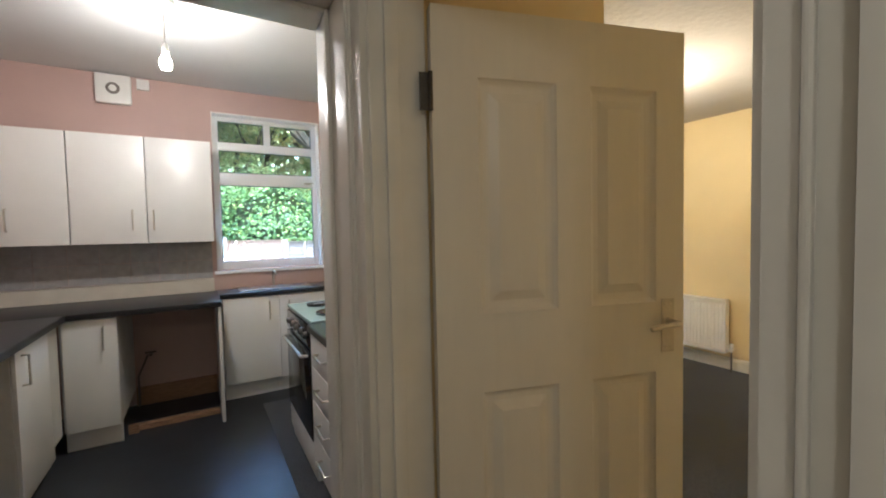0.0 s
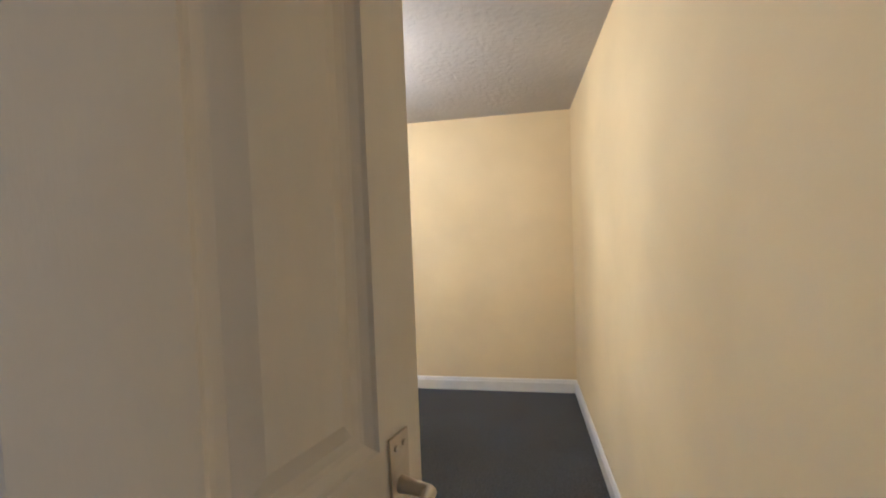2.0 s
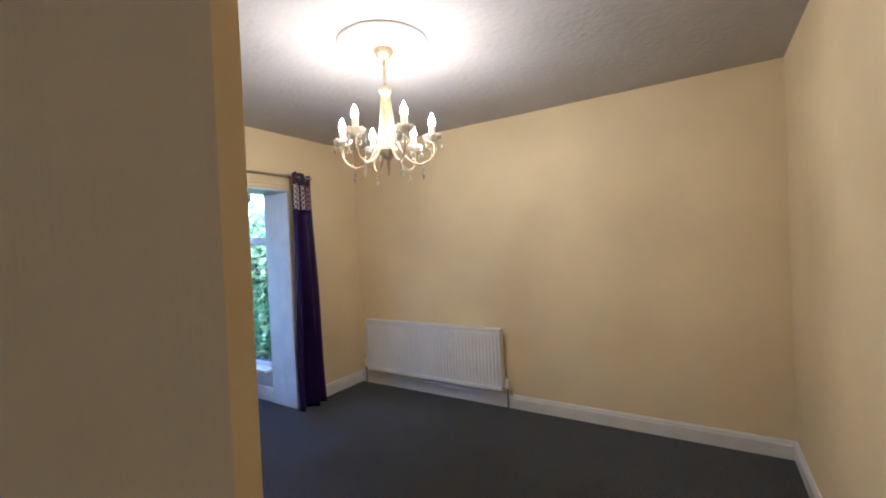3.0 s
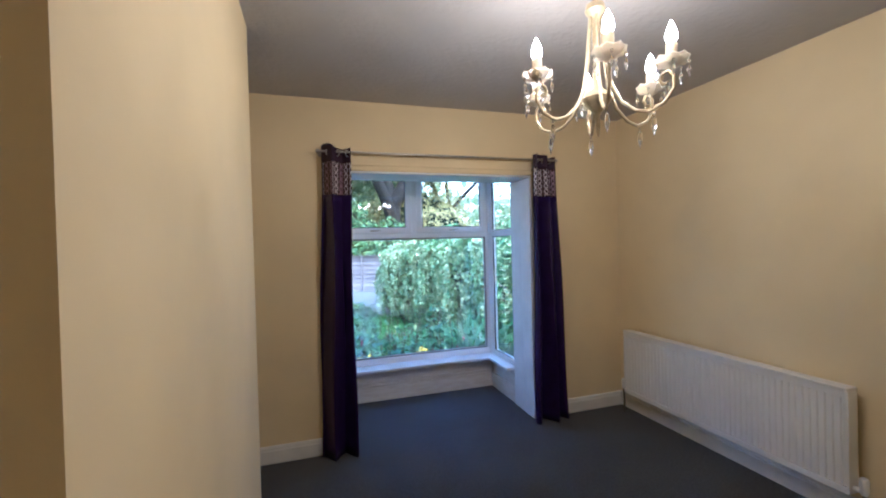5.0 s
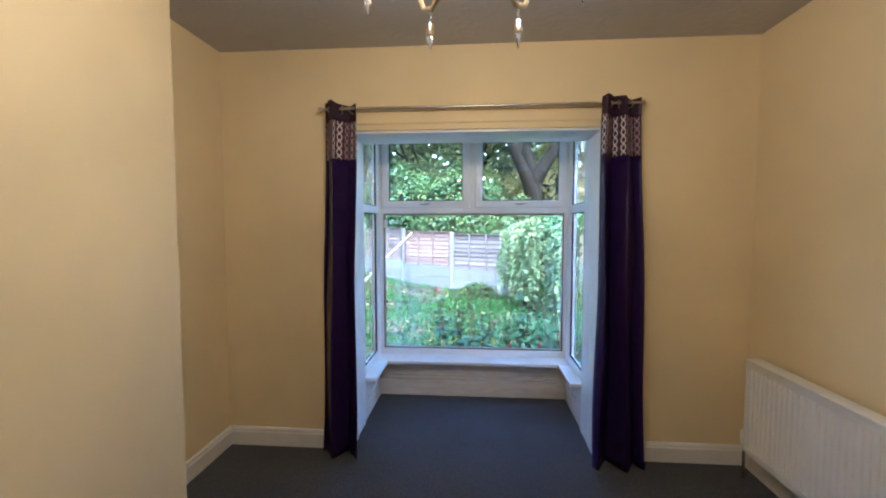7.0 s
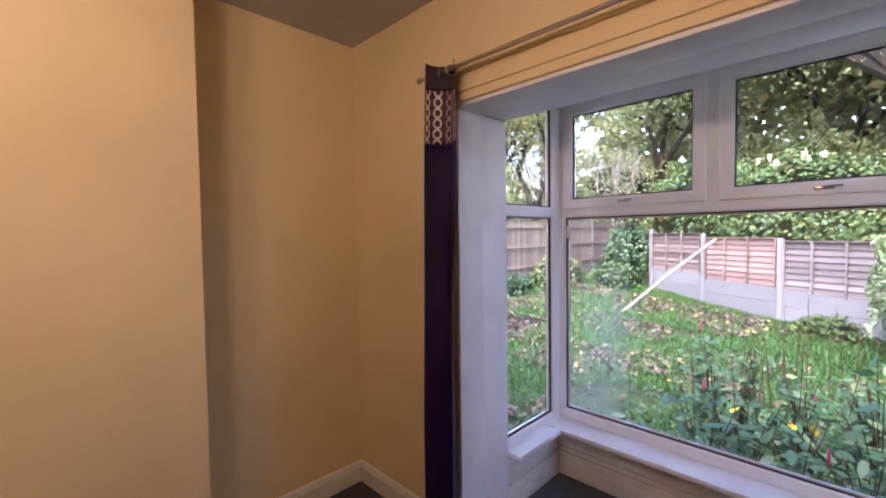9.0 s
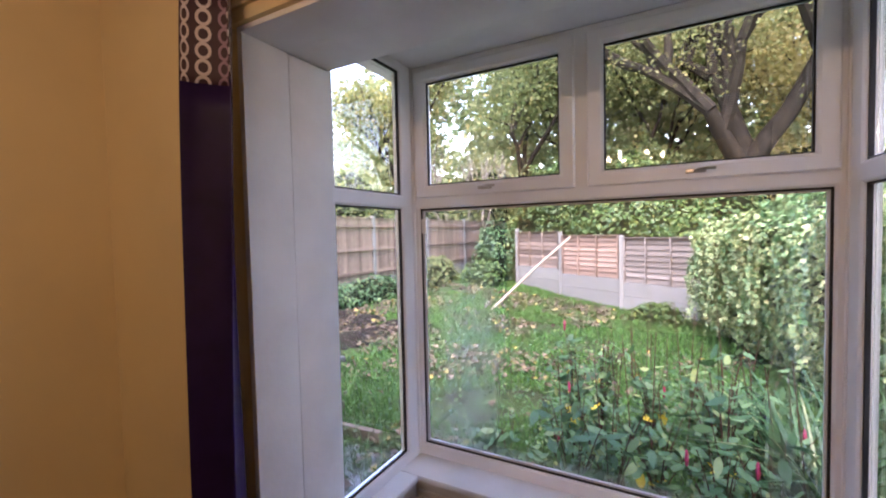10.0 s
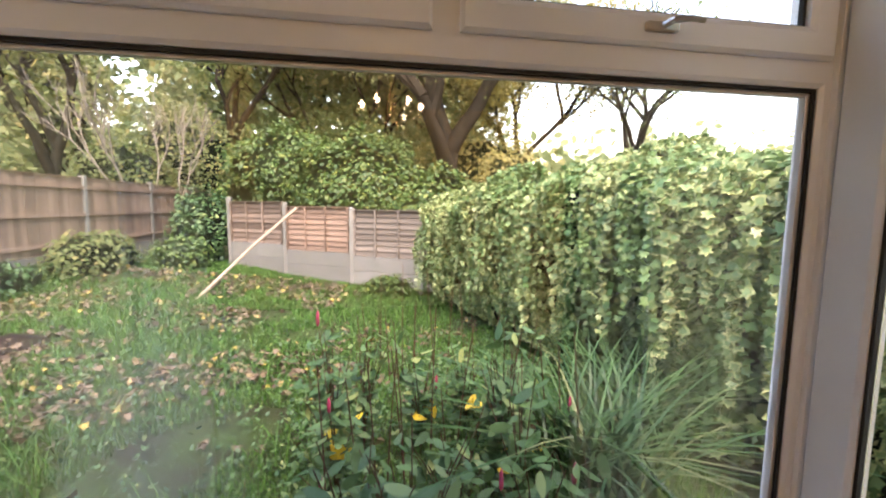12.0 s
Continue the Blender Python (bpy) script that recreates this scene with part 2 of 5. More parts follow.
structure("wall_kitchen", [(-3.80, -2.885, 1.33, 1.57, 0, KCEIL), (-2.046, -1.892, 1.33, 1.57, 0, KCEIL), (-2.885, -2.046, 1.33, 1.57, 2.02, KCEIL),
                           (-1.92, KX1, 1.57, 1.60, 0, KCEIL)],
          HALLP, "painted wall around the kitchen doorway", "wall")
structure("wall_hall_far", [(-3.80, -3.68, -1.7, 1.33, 0, CEIL), (-3.80, -1.92, -1.82, -1.7, 0, CEIL)], HALLP, "plain painted hall wall", "wall")
structure("wall_kitchen_west", [(-3.80, KX0, 1.57, KY, 0, KCEIL)], PINK, "dusky pink kitchen wall", "wall")
structure("wall_kitchen_window", [(-3.80, -2.255, KY, KY + 0.28, 0, KCEIL), (-1.315, KX1 + 0.06, KY, KY + 0.28, 0, KCEIL),
                                  (-2.255, -1.315, KY, KY + 0.28, 0, 1.08), (-2.255, -1.315, KY, KY + 0.28, 2.495, KCEIL)],
          PINK, "dusky pink kitchen wall with a window", "wall")
structure("floor", [(-1.98, XR, YB, YW, -0.12, 0), (BX0 - 0.02, BX1 + 0.02, YW, BF - 0.03, -0.12, 0)], CARPET, "worn charcoal grey carpet", "floor")
structure("floor_kitchen", [(-3.68, KX1, 1.45, KY, -0.12, -0.004)], VINYL, "dark grey vinyl kitchen floor", "floor")
structure("floor_hall", [(-3.68, -1.98, -1.7, 1.45, -0.12, -0.002)], CARPET, "dark hall carpet", "floor")
structure("ceiling", [(-2.03, XR + 0.15, YB - 0.12, 1.57, CEIL, CEIL + 0.12), (KX1, XR + 0.15, 1.57, BY, CEIL, CEIL + 0.12)], PLASTER, "stippled off-white plaster ceiling", "ceiling")
structure("ceiling_kitchen", [(-3.80, KX1 + 0.06, 1.33, KY + 0.28, KCEIL, KCEIL + 0.12)], SMOOTHC, "smooth white kitchen ceiling", "ceiling")
structure("ceiling_hall", [(-3.80, -2.03, -1.82, 1.33, CEIL, CEIL + 0.12)], SMOOTHC, "smooth white hall ceiling", "ceiling")


# ---- skirting ----
def skirting(name, x0, y0, x1, y1, side):
    """A moulded board along a wall; side: the wall's normal, into the room."""
    bm = bmesh.new()
    prof = [(0.0, 0.0), (0.017, 0.0), (0.017, 0.085), (0.012, 0.094), (0.013, 0.100), (0.007, 0.112), (0.0, 0.116)]
    a = [bm.verts.new((x0 + side[0] * p[0], y0 + side[1] * p[0], p[1])) for p in prof]
    b = [bm.verts.new((x1 + side[0] * p[0], y1 + side[1] * p[0], p[1])) for p in prof]
    for i in range(len(prof) - 1):
        bm.faces.new((a[i], a[i + 1], b[i + 1], b[i]))
    bm.faces.new(a[::-1]), bm.faces.new(b), bm.faces.new((a[0], b[0], b[-1], a[-1]))
    ob = part(name, bm, GLOSS)
    return tagged(ob, "white moulded skirting board", "skirting", kind="structure")


skirting("baseboard_1", -1.87, YB, XR - 0.018, YB, (0, 1))
skirting("baseboard_2", XR, YB, XR, YW, (-1, 0))
skirting("baseboard_3", BX1 + 0.16, YW, XR - 0.018, YW, (0, -1))
skirting("baseboard_4", XL + 0.018, YW, BX0 - 0.10, YW, (0, -1))
skirting("baseboard_5", XL, 3.14, XL, YW, (1, 0))
skirting("baseboard_6", XL, 3.12, -0.783, 3.12, (0, 1))
skirting("baseboard_7", -0.80, 1.553, -0.80, 3.137, (1, 0))
skirting("baseboard_8", XL + 0.018, 1.57, -0.783, 1.57, (0, -1))
skirting("baseboard_9", XL, 1.30, XL, 1.552, (1, 0))


# ---- living room door ----
def ring_panel(bm, x0, x1, z0, z1, y, out):
    steps = [(0.0, 0.0), (0.003, 0.006), (0.012, 0.013), (0.018, 0.0145), (0.030, 0.0145), (0.056, 0.004)]
    last = None
    for inset, depth in steps:
        ring = [bm.verts.new((xx, y - out * depth, zz)) for xx, zz in
                ((x0 + inset, z0 + inset), (x1 - inset, z0 + inset), (x1 - inset, z1 - inset), (x0 + inset, z1 - inset))]
        if last:
            for k in range(4):
                bm.faces.new((last[k], last[(k + 1) % 4], ring[(k + 1) % 4], ring[k]))
        last = ring
    bm.faces.new(last)


def panelled_door(name, label, place, turn, w=0.742, h=1.93):
    door = thing(name, label, "door", place, turn, kind="structure")
    th = 0.036
    xs, zs = [(0.118, 0.336), (0.437, 0.648)], [(0.215, 0.965), (1.168, 1.762)]
    bm = bmesh.new()
    for a, b in ((0, xs[0][0]), (xs[0][1], xs[1][0]), (xs[1][1], w)):
        box(bm, a, b, -th / 2, th / 2, 0, h)
    for a, b in xs:
        for z0, z1 in ((0, 0.215), (0.965, 1.168), (1.762, h)):
            box(bm, a, b, -th / 2, th / 2, z0, z1)
    bmesh.ops.remove_doubles(bm, verts=bm.verts, dist=0.0005)
    part("leaf", bm, DOORP, door)
    for x0, x1 in xs:
        for z0, z1 in zs:
            bm = bmesh.new()
            ring_panel(bm, x0, x1, z0, z1, -th / 2, -1)
            ring_panel(bm, x0, x1, z0, z1, th / 2, 1)
            part("panel", bm, DOORP, door)
    for side in (-1, 1):
        y = side * th / 2
        bm = bmesh.new()
        box(bm, w - 0.078, w - 0.036, min(y, y + side * 0.004), max(y, y + side * 0.004), 1.02, 1.175, bevel=0.0015)
        for zz in (1.035, 1.16):
            lathe(bm, [(0.004, 0.004 * side), (0.004, 0.006 * side), (0.001, 0.0065 * side)], (w - 0.066, y, zz), 8, "y")
            lathe(bm, [(0.004, 0.004 * side), (0.004, 0.006 * side), (0.001, 0.0065 * side)], (w - 0.048, y, zz), 8, "y")
        plate = part("handle_plate", bm, CHROME, door, "worn nickel lever plate", smooth=True)
        bm = bmesh.new()
        lathe(bm, [(0.011, 0.004 * side), (0.009, 0.02 * side), (0.008, 0.045 * side)], (w - 0.057, y, 1.11), 14, "y")
        tube(bm, [(w - 0.057, y + side * 0.045, 1.11), (w - 0.075, y + side * 0.05, 1.111), (w - 0.11, y + side * 0.05, 1.108),
                  (w - 0.15, y + side * 0.046, 1.101)], 0.009, 10, 0.007)
        part("lever", bm, CHROME, plate, "nickel lever handle", smooth=True)
    for zz in (1.72, 0.2):
        bm = bmesh.new()
        box(bm, -0.03, 0.0, -th / 2 - 0.001, -th / 2 + 0.003, zz - 0.045, zz + 0.045)
        lathe(bm, [(0.006, -0.046), (0.006, 0.046)], (-0.004, -th / 2 - 0.005, zz), 10)
        part("hinge", bm, HINGEM, door, "dark steel butt hinge")
    return door


HINGE, LEAF_END = (-1.883, 1.228), (-1.153, 1.018)
LEAF_TURN = math.degrees(math.atan2(LEAF_END[1] - HINGE[1], LEAF_END[0] - HINGE[0]))
panelled_door("door_1", "white four-panel door standing open into the room", (HINGE[0], HINGE[1], 0.012), LEAF_TURN)


def door_frame(name, label, boxes_):
    ob = tagged(new(name), label, "door frame", kind="structure")
    for nm, b in boxes_:
        bm = bmesh.new()
        box(bm, *b, bevel=0.005)
        part(nm, bm, GLOSS, ob, smooth=True)
    return ob


door_frame("door_frame_1", "white gloss door lining and architrave", [
    ("lining", (-2.035, -1.887, 0.447, 0.475, 0, 2.0)), ("lining", (-2.035, -1.887, 1.24, 1.268, 0, 2.0)),
    ("lining", (-2.035, -1.887, 0.475, 1.24, 1.972, 2.0)),
    ("architrave", (-2.052, -2.03, 0.385, 0.462, 0, 2.07)), ("architrave", (-2.052, -2.03, 1.252, 1.318, 0, 2.07)),
    ("architrave", (-2.052, -2.03, 0.462, 1.252, 1.99, 2.07)),
    ("architrave", (-1.892, -1.874, 0.418, 0.455, 0, 2.07)), ("architrave", (-1.892, -1.874, 0.455, 1.25, 1.99, 2.06)),
    ("bead", (-2.062, -2.0525, 0.395, 0.411, 0, 2.06)), ("bead", (-2.060, -2.0525, 0.43, 0.438, 0, 2.06)),
    ("door_stop", (-2.0, -1.965, 0.475, 0.486, 0, 1.972)), ("door_stop", (-2.0, -1.965, 1.228, 1.24, 0, 1.972))])
door_frame("door_frame_2", "white gloss kitchen door lining and architrave", [
    ("lining", (-2.066, -2.046, 1.32, 1.585, 0, 2.02)), ("lining", (-2.885, -2.857, 1.32, 1.585, 0, 2.02)),
    ("lining", (-2.857, -2.066, 1.32, 1.585, 1.99, 2.02)),
    ("architrave", (-2.060, -2.034, 1.310, 1.332, 0, 2.09)), ("architrave", (-2.95, -2.872, 1.310, 1.332, 0, 2.09)),
    ("architrave", (-2.872, -2.060, 1.310, 1.332, 2.005, 2.09)),
    ("door_stop", (-2.078, -2.066, 1.44, 1.48, 0, 1.99)), ("door_stop", (-2.857, -2.843, 1.44, 1.48, 0, 1.99)),
    ("door_stop", (-2.843, -2.078, 1.44, 1.48, 1.976, 1.99))])


# ---- bay ----
structure("trim_bay_lining", [(BX0 - 0.02, BX0, YW - 0.012, 4.148, 0, LINTEL), (BX0 - 0.02, BX0 - 0.004, 4.152, BY + 0.02, 0, LINTEL),
                              (BX1, BX1 + 0.02, YW - 0.012, 4.148, 0, LINTEL), (BX1 + 0.004, BX1 + 0.02, 4.152, BY + 0.02, 0, LINTEL),
                              (BX0 - 0.02, BX1 + 0.02, YW - 0.012, 4.148, LINTEL, LINTEL + 0.02),
                              (BX0 - 0.02, BX1 + 0.02, 4.152, BY + 0.02, LINTEL + 0.004, LINTEL + 0.02)],
          BOARD, "white painted boards lining the bay opening", "trim", bevel=0.003)
structure("wall_bay", [(BX0 - 0.09, BX0 - 0.035, BY, BF + 0.06, -0.6, 0.30), (BX1 + 0.035, BX1 + 0.09, BY, BF + 0.06, -0.6, 0.30),
                       (BX0 - 0.035, BX1 + 0.035, BF - 0.02, BF + 0.06, -0.6, 0.30)], BOARD, "low wall under the bay window", "wall")
structure("trim_bay_boards", [(BX0 - 0.03, BX1 + 0.03, BF - 0.042, BF - 0.02, 0, 0.135), (BX0 - 0.03, BX1 + 0.03, BF - 0.036, BF - 0.022, 0.139, 0.165),
                              (BX0 - 0.03, BX1 + 0.03, BF - 0.034, BF - 0.02, 0.169, 0.298),
                              (BX0 - 0.035, BX0 - 0.013, BY + 0.02, BF - 0.042, 0, 0.135), (BX1 + 0.013, BX1 + 0.035, BY + 0.02, BF - 0.042, 0, 0.135),
                              (BX0 - 0.035, BX0 - 0.021, BY + 0.02, BF - 0.042, 0.139, 0.298), (BX1 + 0.021, BX1 + 0.035, BY + 0.02, BF - 0.042, 0.139, 0.298)],
          WORN, "scuffed white boards under the window sill", "trim", bevel=0.003)
structure("ceiling_bay", [(BX0 - 0.20, BX1 + 0.20, BY, BF + 0.195, BAYTOP, BAYTOP + 0.3)], BOARD, "white boarded roof of the bay", "ceiling")
tagged(boxes_part("window_sill_1", [(BX0 - 0.05, BX1 + 0.05, BF - 0.165, BF + 0.005, 0.30, 0.325)], BOARD, bevel=0.005), "white painted window sill", "window sill", kind="structure")
for nm, x0, x1 in (("window_sill_2", BX0 - 0.06, BX0 + 0.07), ("window_sill_3", BX1 - 0.07, BX1 + 0.06)):
    tagged(boxes_part(nm, [(x0, x1, BY + 0.02, BF - 0.168, 0.30, 0.325)], BOARD, bevel=0.005), "white painted window sill", "window sill", kind="structure")


def pane(parent, corner_a, corner_b, mat=None):
    ob = boxes_part("pane", [(corner_a[0], corner_b[0], corner_a[1], corner_b[1], corner_a[2], corner_b[2])], mat or GLASS, parent)
    ob.visible_shadow = False
    return ob


def framed(parent, name, x0, x1, z0, z1, w, y0, y1, mat, bevel=0.006, axis="x"):
    """Four bars round an opening; axis: the way that the frame runs."""
    bm = bmesh.new()
    for a, b, c, d in ((x0, x0 + w, z0, z1), (x1 - w, x1, z0, z1), (x0 + w, x1 - w, z0, z0 + w), (x0 + w, x1 - w, z1 - w, z1)):
        if axis == "x":
            box(bm, a, b, y0, y1, c, d, bevel=bevel)
        else:
            box(bm, y0, y1, a, b, c, d, bevel=bevel)
    return part(name, bm, mat, parent, smooth=True)


def welded(parent, name, x0, x1, z0, z1, holes, y0, y1, mat, axis="x", slope=0.008):
    """One frame with rectangular openings, welded at its corners; the beads slope in from the face y0 to each opening (x0, x1, z0, z1)."""
    bm = bmesh.new()

    def at(x, y, z):
        return bm.verts.new((x, y, z) if axis == "x" else (y, x, z))

    def quad(*pts):
        bm.faces.new([at(*q) for q in pts])

    soft = 0.006 if y1 > y0 else -0.006
    wide = [(a - slope, b + slope, c - slope, d + slope) for a, b, c, d in holes]
    for y, cut, rim in ((y0, wide, 0.006), (y1, holes, 0.0)):
        us = sorted({x0 + rim, x1 - rim, *(v for q in cut for v in q[:2])})
        ws = sorted({z0 + rim, z1 - rim, *(v for q in cut for v in q[2:])})
        for a, b in zip(us, us[1:]):
            for c, d in zip(ws, ws[1:]):
                if not any(q[0] < (a + b) / 2 < q[1] and q[2] < (c + d) / 2 < q[3] for q in cut):
                    quad((a, y, c), (b, y, c), (b, y, d), (a, y, d))

    def band(ring_a, ya, ring_b, yb):
        pa = [(ring_a[i], ya, ring_a[j]) for i, j in ((0, 2), (1, 2), (1, 3), (0, 3))]
        pb = [(ring_b[i], yb, ring_b[j]) for i, j in ((0, 2), (1, 2), (1, 3), (0, 3))]
        for k in range(4):
            quad(pa[k], pa[(k + 1) % 4], pb[(k + 1) % 4], pb[k])

    for big, small in zip(wide, holes):
        band(big, y0, small, y0 + soft)
        band(small, y0 + soft, small, y1)
    band((x0 + 0.006, x1 - 0.006, z0 + 0.006, z1 - 0.006), y0, (x0, x1, z0, z1), y0 + soft)
    band((x0, x1, z0, z1), y0 + soft, (x0, x1, z0, z1), y1)
    bmesh.ops.remove_doubles(bm, verts=bm.verts, dist=0.0004)
    return part(name, bm, mat, parent)


def catch(parent, x, y, z):
    bm = bmesh.new()
    box(bm, x - 0.03, x + 0.03, y - 0.012, y, z - 0.007, z + 0.007, bevel=0.003)
    tube(bm, [(x, y - 0.012, z), (x + 0.005, y - 0.03, z + 0.002), (x + 0.03, y - 0.036, z + 0.004), (x + 0.055, y - 0.036, z + 0.003)], 0.006, 8, 0.005)
    part("window_handle", bm, CHROME, parent, "small grey lever catch", smooth=True)


def bay_front():
    w = tagged(new("window_1"), "white plastic bay window with a large pane and two top lights", "window", kind="structure")
    x0, x1, z0, z1 = BX0 - 0.055, BX1 + 0.055, 0.32, BAYTOP
    zt, xm = 1.555, (BX0 + BX1) / 2
    lights = ((x0 + 0.064, xm - 0.035), (xm + 0.035, x1 - 0.064))
    welded(w, "window_frame", x0, x1, z0, z1, [(x0 + 0.062, x1 - 0.062, z0 + 0.06, 1.497)] + [(a, b, zt, z1 - 0.035) for a, b in lights], BF, BF + 0.05, UPVC)
    framed(w, "gasket", x0 + 0.0625, x1 - 0.0625, z0 + 0.0605, 1.4965, 0.007, BF + 0.009, BF + 0.014, GASKET, 0)
    pane(w, (x0 + 0.064, BF + 0.015, z0 + 0.062), (x1 - 0.064, BF + 0.019, 1.495), SMEARED)
    framed(w, "spacer_bar", x0 + 0.0645, x1 - 0.0645, z0 + 0.0625, 1.4945, 0.011, BF + 0.0195, BF + 0.0315, SPACER, 0)
    pane(w, (x0 + 0.064, BF + 0.032, z0 + 0.062), (x1 - 0.064, BF + 0.036, 1.495))
    for a, b in lights:
        sash = welded(w, "sash", a - 0.012, b + 0.012, zt - 0.010, z1 - 0.026, [(a + 0.046, b - 0.046, zt + 0.046, z1 - 0.082)], BF - 0.014, BF - 0.001, UPVC, slope=0.011)
        welded(sash, "sash_back", a + 0.002, b - 0.002, zt + 0.002, z1 - 0.037, [(a + 0.046, b - 0.046, zt + 0.046, z1 - 0.082)], BF, BF + 0.035, UPVC, slope=0.0)
        framed(sash, "gasket", a + 0.0465, b - 0.0465, zt + 0.0465, z1 - 0.0825, 0.006, BF + 0.002, BF + 0.012, GASKET, 0)
        pane(w, (a + 0.047, BF + 0.013, zt + 0.047), (b - 0.047, BF + 0.018, z1 - 0.083))
        catch(sash, (a + b) / 2 - 0.01, BF - 0.014, zt + 0.018)
    bm = bmesh.new()
    box(bm, x0 + 0.068, x0 + 0.092, BF + 0.002, BF + 0.0145, 1.38, 1.45, bevel=0.005)
    part("vent_clip", bm, UPVC, w, "small white plastic clip on the glass", smooth=True)
    for x, s in ((x0, 1), (x1, -1)):
        bm = bmesh.new()
        box(bm, x - 0.04, x + 0.04, BF - 0.012, BF + 0.06, 0.30, BAYTOP, bevel=0.014)
        part("corner_post", bm, UPVC, w, smooth=True)
        side = tagged(new("window_2" if s == 1 else "window_3"), "narrow white plastic side window of the bay", "window", kind="structure")
        openings = ((0.376, 1.496), (1.556, BAYTOP - 0.041))
        welded(side, "window_frame", BY, BF - 0.013, 0.32, BAYTOP, [(BY + 0.05, BF - 0.098, c, d) for c, d in openings], x + s * 0.035, x - s * 0.012, UPVC, axis="y")
        for c, d in openings:
            g0, g1 = sorted((x + s * 0.012, x + s * 0.024))
            framed(side, "gasket", BY + 0.0505, BF - 0.0985, c + 0.0005, d - 0.0005, 0.006, g0, g1, GASKET, 0, axis="y")
            pane(side, (x + 0.003 * s - 0.0025, BY + 0.052, c + 0.001), (x + 0.003 * s + 0.0025, BF - 0.1, d - 0.001))


bay_front()


# ---- living room fittings ----
VELVET = material("dark_purple_satin", (0.022, 0.009, 0.070), 0.36, vary=0.15, scale=14, bump=0.05, bump_scale=300)
VELVET.node_tree.nodes["Principled BSDF"].inputs["Specular IOR Level"].default_value = 0.28
VELVET_TOP = material("dark_plum_cloth", (0.030, 0.010, 0.030), 0.6, vary=0.15, scale=14)
WHITEP = material("white_plastic", (0.80, 0.79, 0.76), 0.35, vary=0.03)
STEEL = material("dark_steel", (0.22, 0.20, 0.18), 0.35, metal=1.0)
BULB = glowing("lit_candle_bulb", (1.0, 0.78, 0.50), 7.0)
CRYSTAL = glass_material("clear_crystal", 0.02, (0.98, 0.98, 0.98), 1.5)
FROST = material("cream_glass_dish", (0.78, 0.72, 0.60), 0.35, vary=0.05)
FROST.node_tree.nodes["Principled BSDF"].inputs["Transmission Weight"].default_value = 0.55
IVORY = material("ivory_candle_sleeve", (0.50, 0.42, 0.27), 0.5, vary=0.06)


def chain_band_material():
    """Cloth with columns of linked pale loops; u along the cloth in metres, v up it."""
    m = bpy.data.materials.new("chain_pattern_cloth")
    m.use_nodes = True
    n, l = m.node_tree.nodes, m.node_tree.links
    uv, sep = n.new("ShaderNodeUVMap"), n.new("ShaderNodeSeparateXYZ")
    l.new(uv.outputs[0], sep.inputs[0])

    def calc(op, a, b=None):
        q = n.new("ShaderNodeMath")
        q.operation = op
        for i, v in enumerate((a, b)):
            if v is None:
                continue
            if isinstance(v, (int, float)):
                q.inputs[i].default_value = v
            else:
                l.new(v, q.inputs[i])
        return q.outputs[0]

    cu = calc("DIVIDE", sep.outputs[0], 0.044)
    fu = calc("SUBTRACT", calc("FRACT", cu), 0.5)
    fv = calc("SUBTRACT", calc("FRACT", calc("DIVIDE", sep.outputs[1], 0.043)), 0.5)
    d = calc("SQRT", calc("ADD", calc("POWER", calc("MULTIPLY", fu, 2.9), 2.0), calc("POWER", calc("MULTIPLY", fv, 1.95), 2.0)))
    loop = calc("LESS_THAN", calc("ABSOLUTE", calc("SUBTRACT", d, 0.82)), 0.20)
    column = calc("GREATER_THAN", calc("FRACT", calc("MULTIPLY", cu, 0.25)), 0.5)
    pick, mix = n.new("ShaderNodeMix"), n.new("ShaderNodeMix")
    pick.data_type = mix.data_type = "RGBA"
    pick.inputs[6].default_value, pick.inputs[7].default_value = (0.62, 0.56, 0.56, 1), (0.30, 0.19, 0.24, 1)
    mix.inputs[6].default_value = (0.045, 0.018, 0.030, 1)
    l.new(column, pick.inputs[0])
    l.new(loop, mix.inputs[0])
    l.new(pick.outputs[2], mix.inputs[7])
    l.new(mix.outputs[2], n["Principled BSDF"].inputs["Base Color"])
    n["Principled BSDF"].inputs["Roughness"].default_value = 0.6
    return m


CHAINS = chain_band_material()


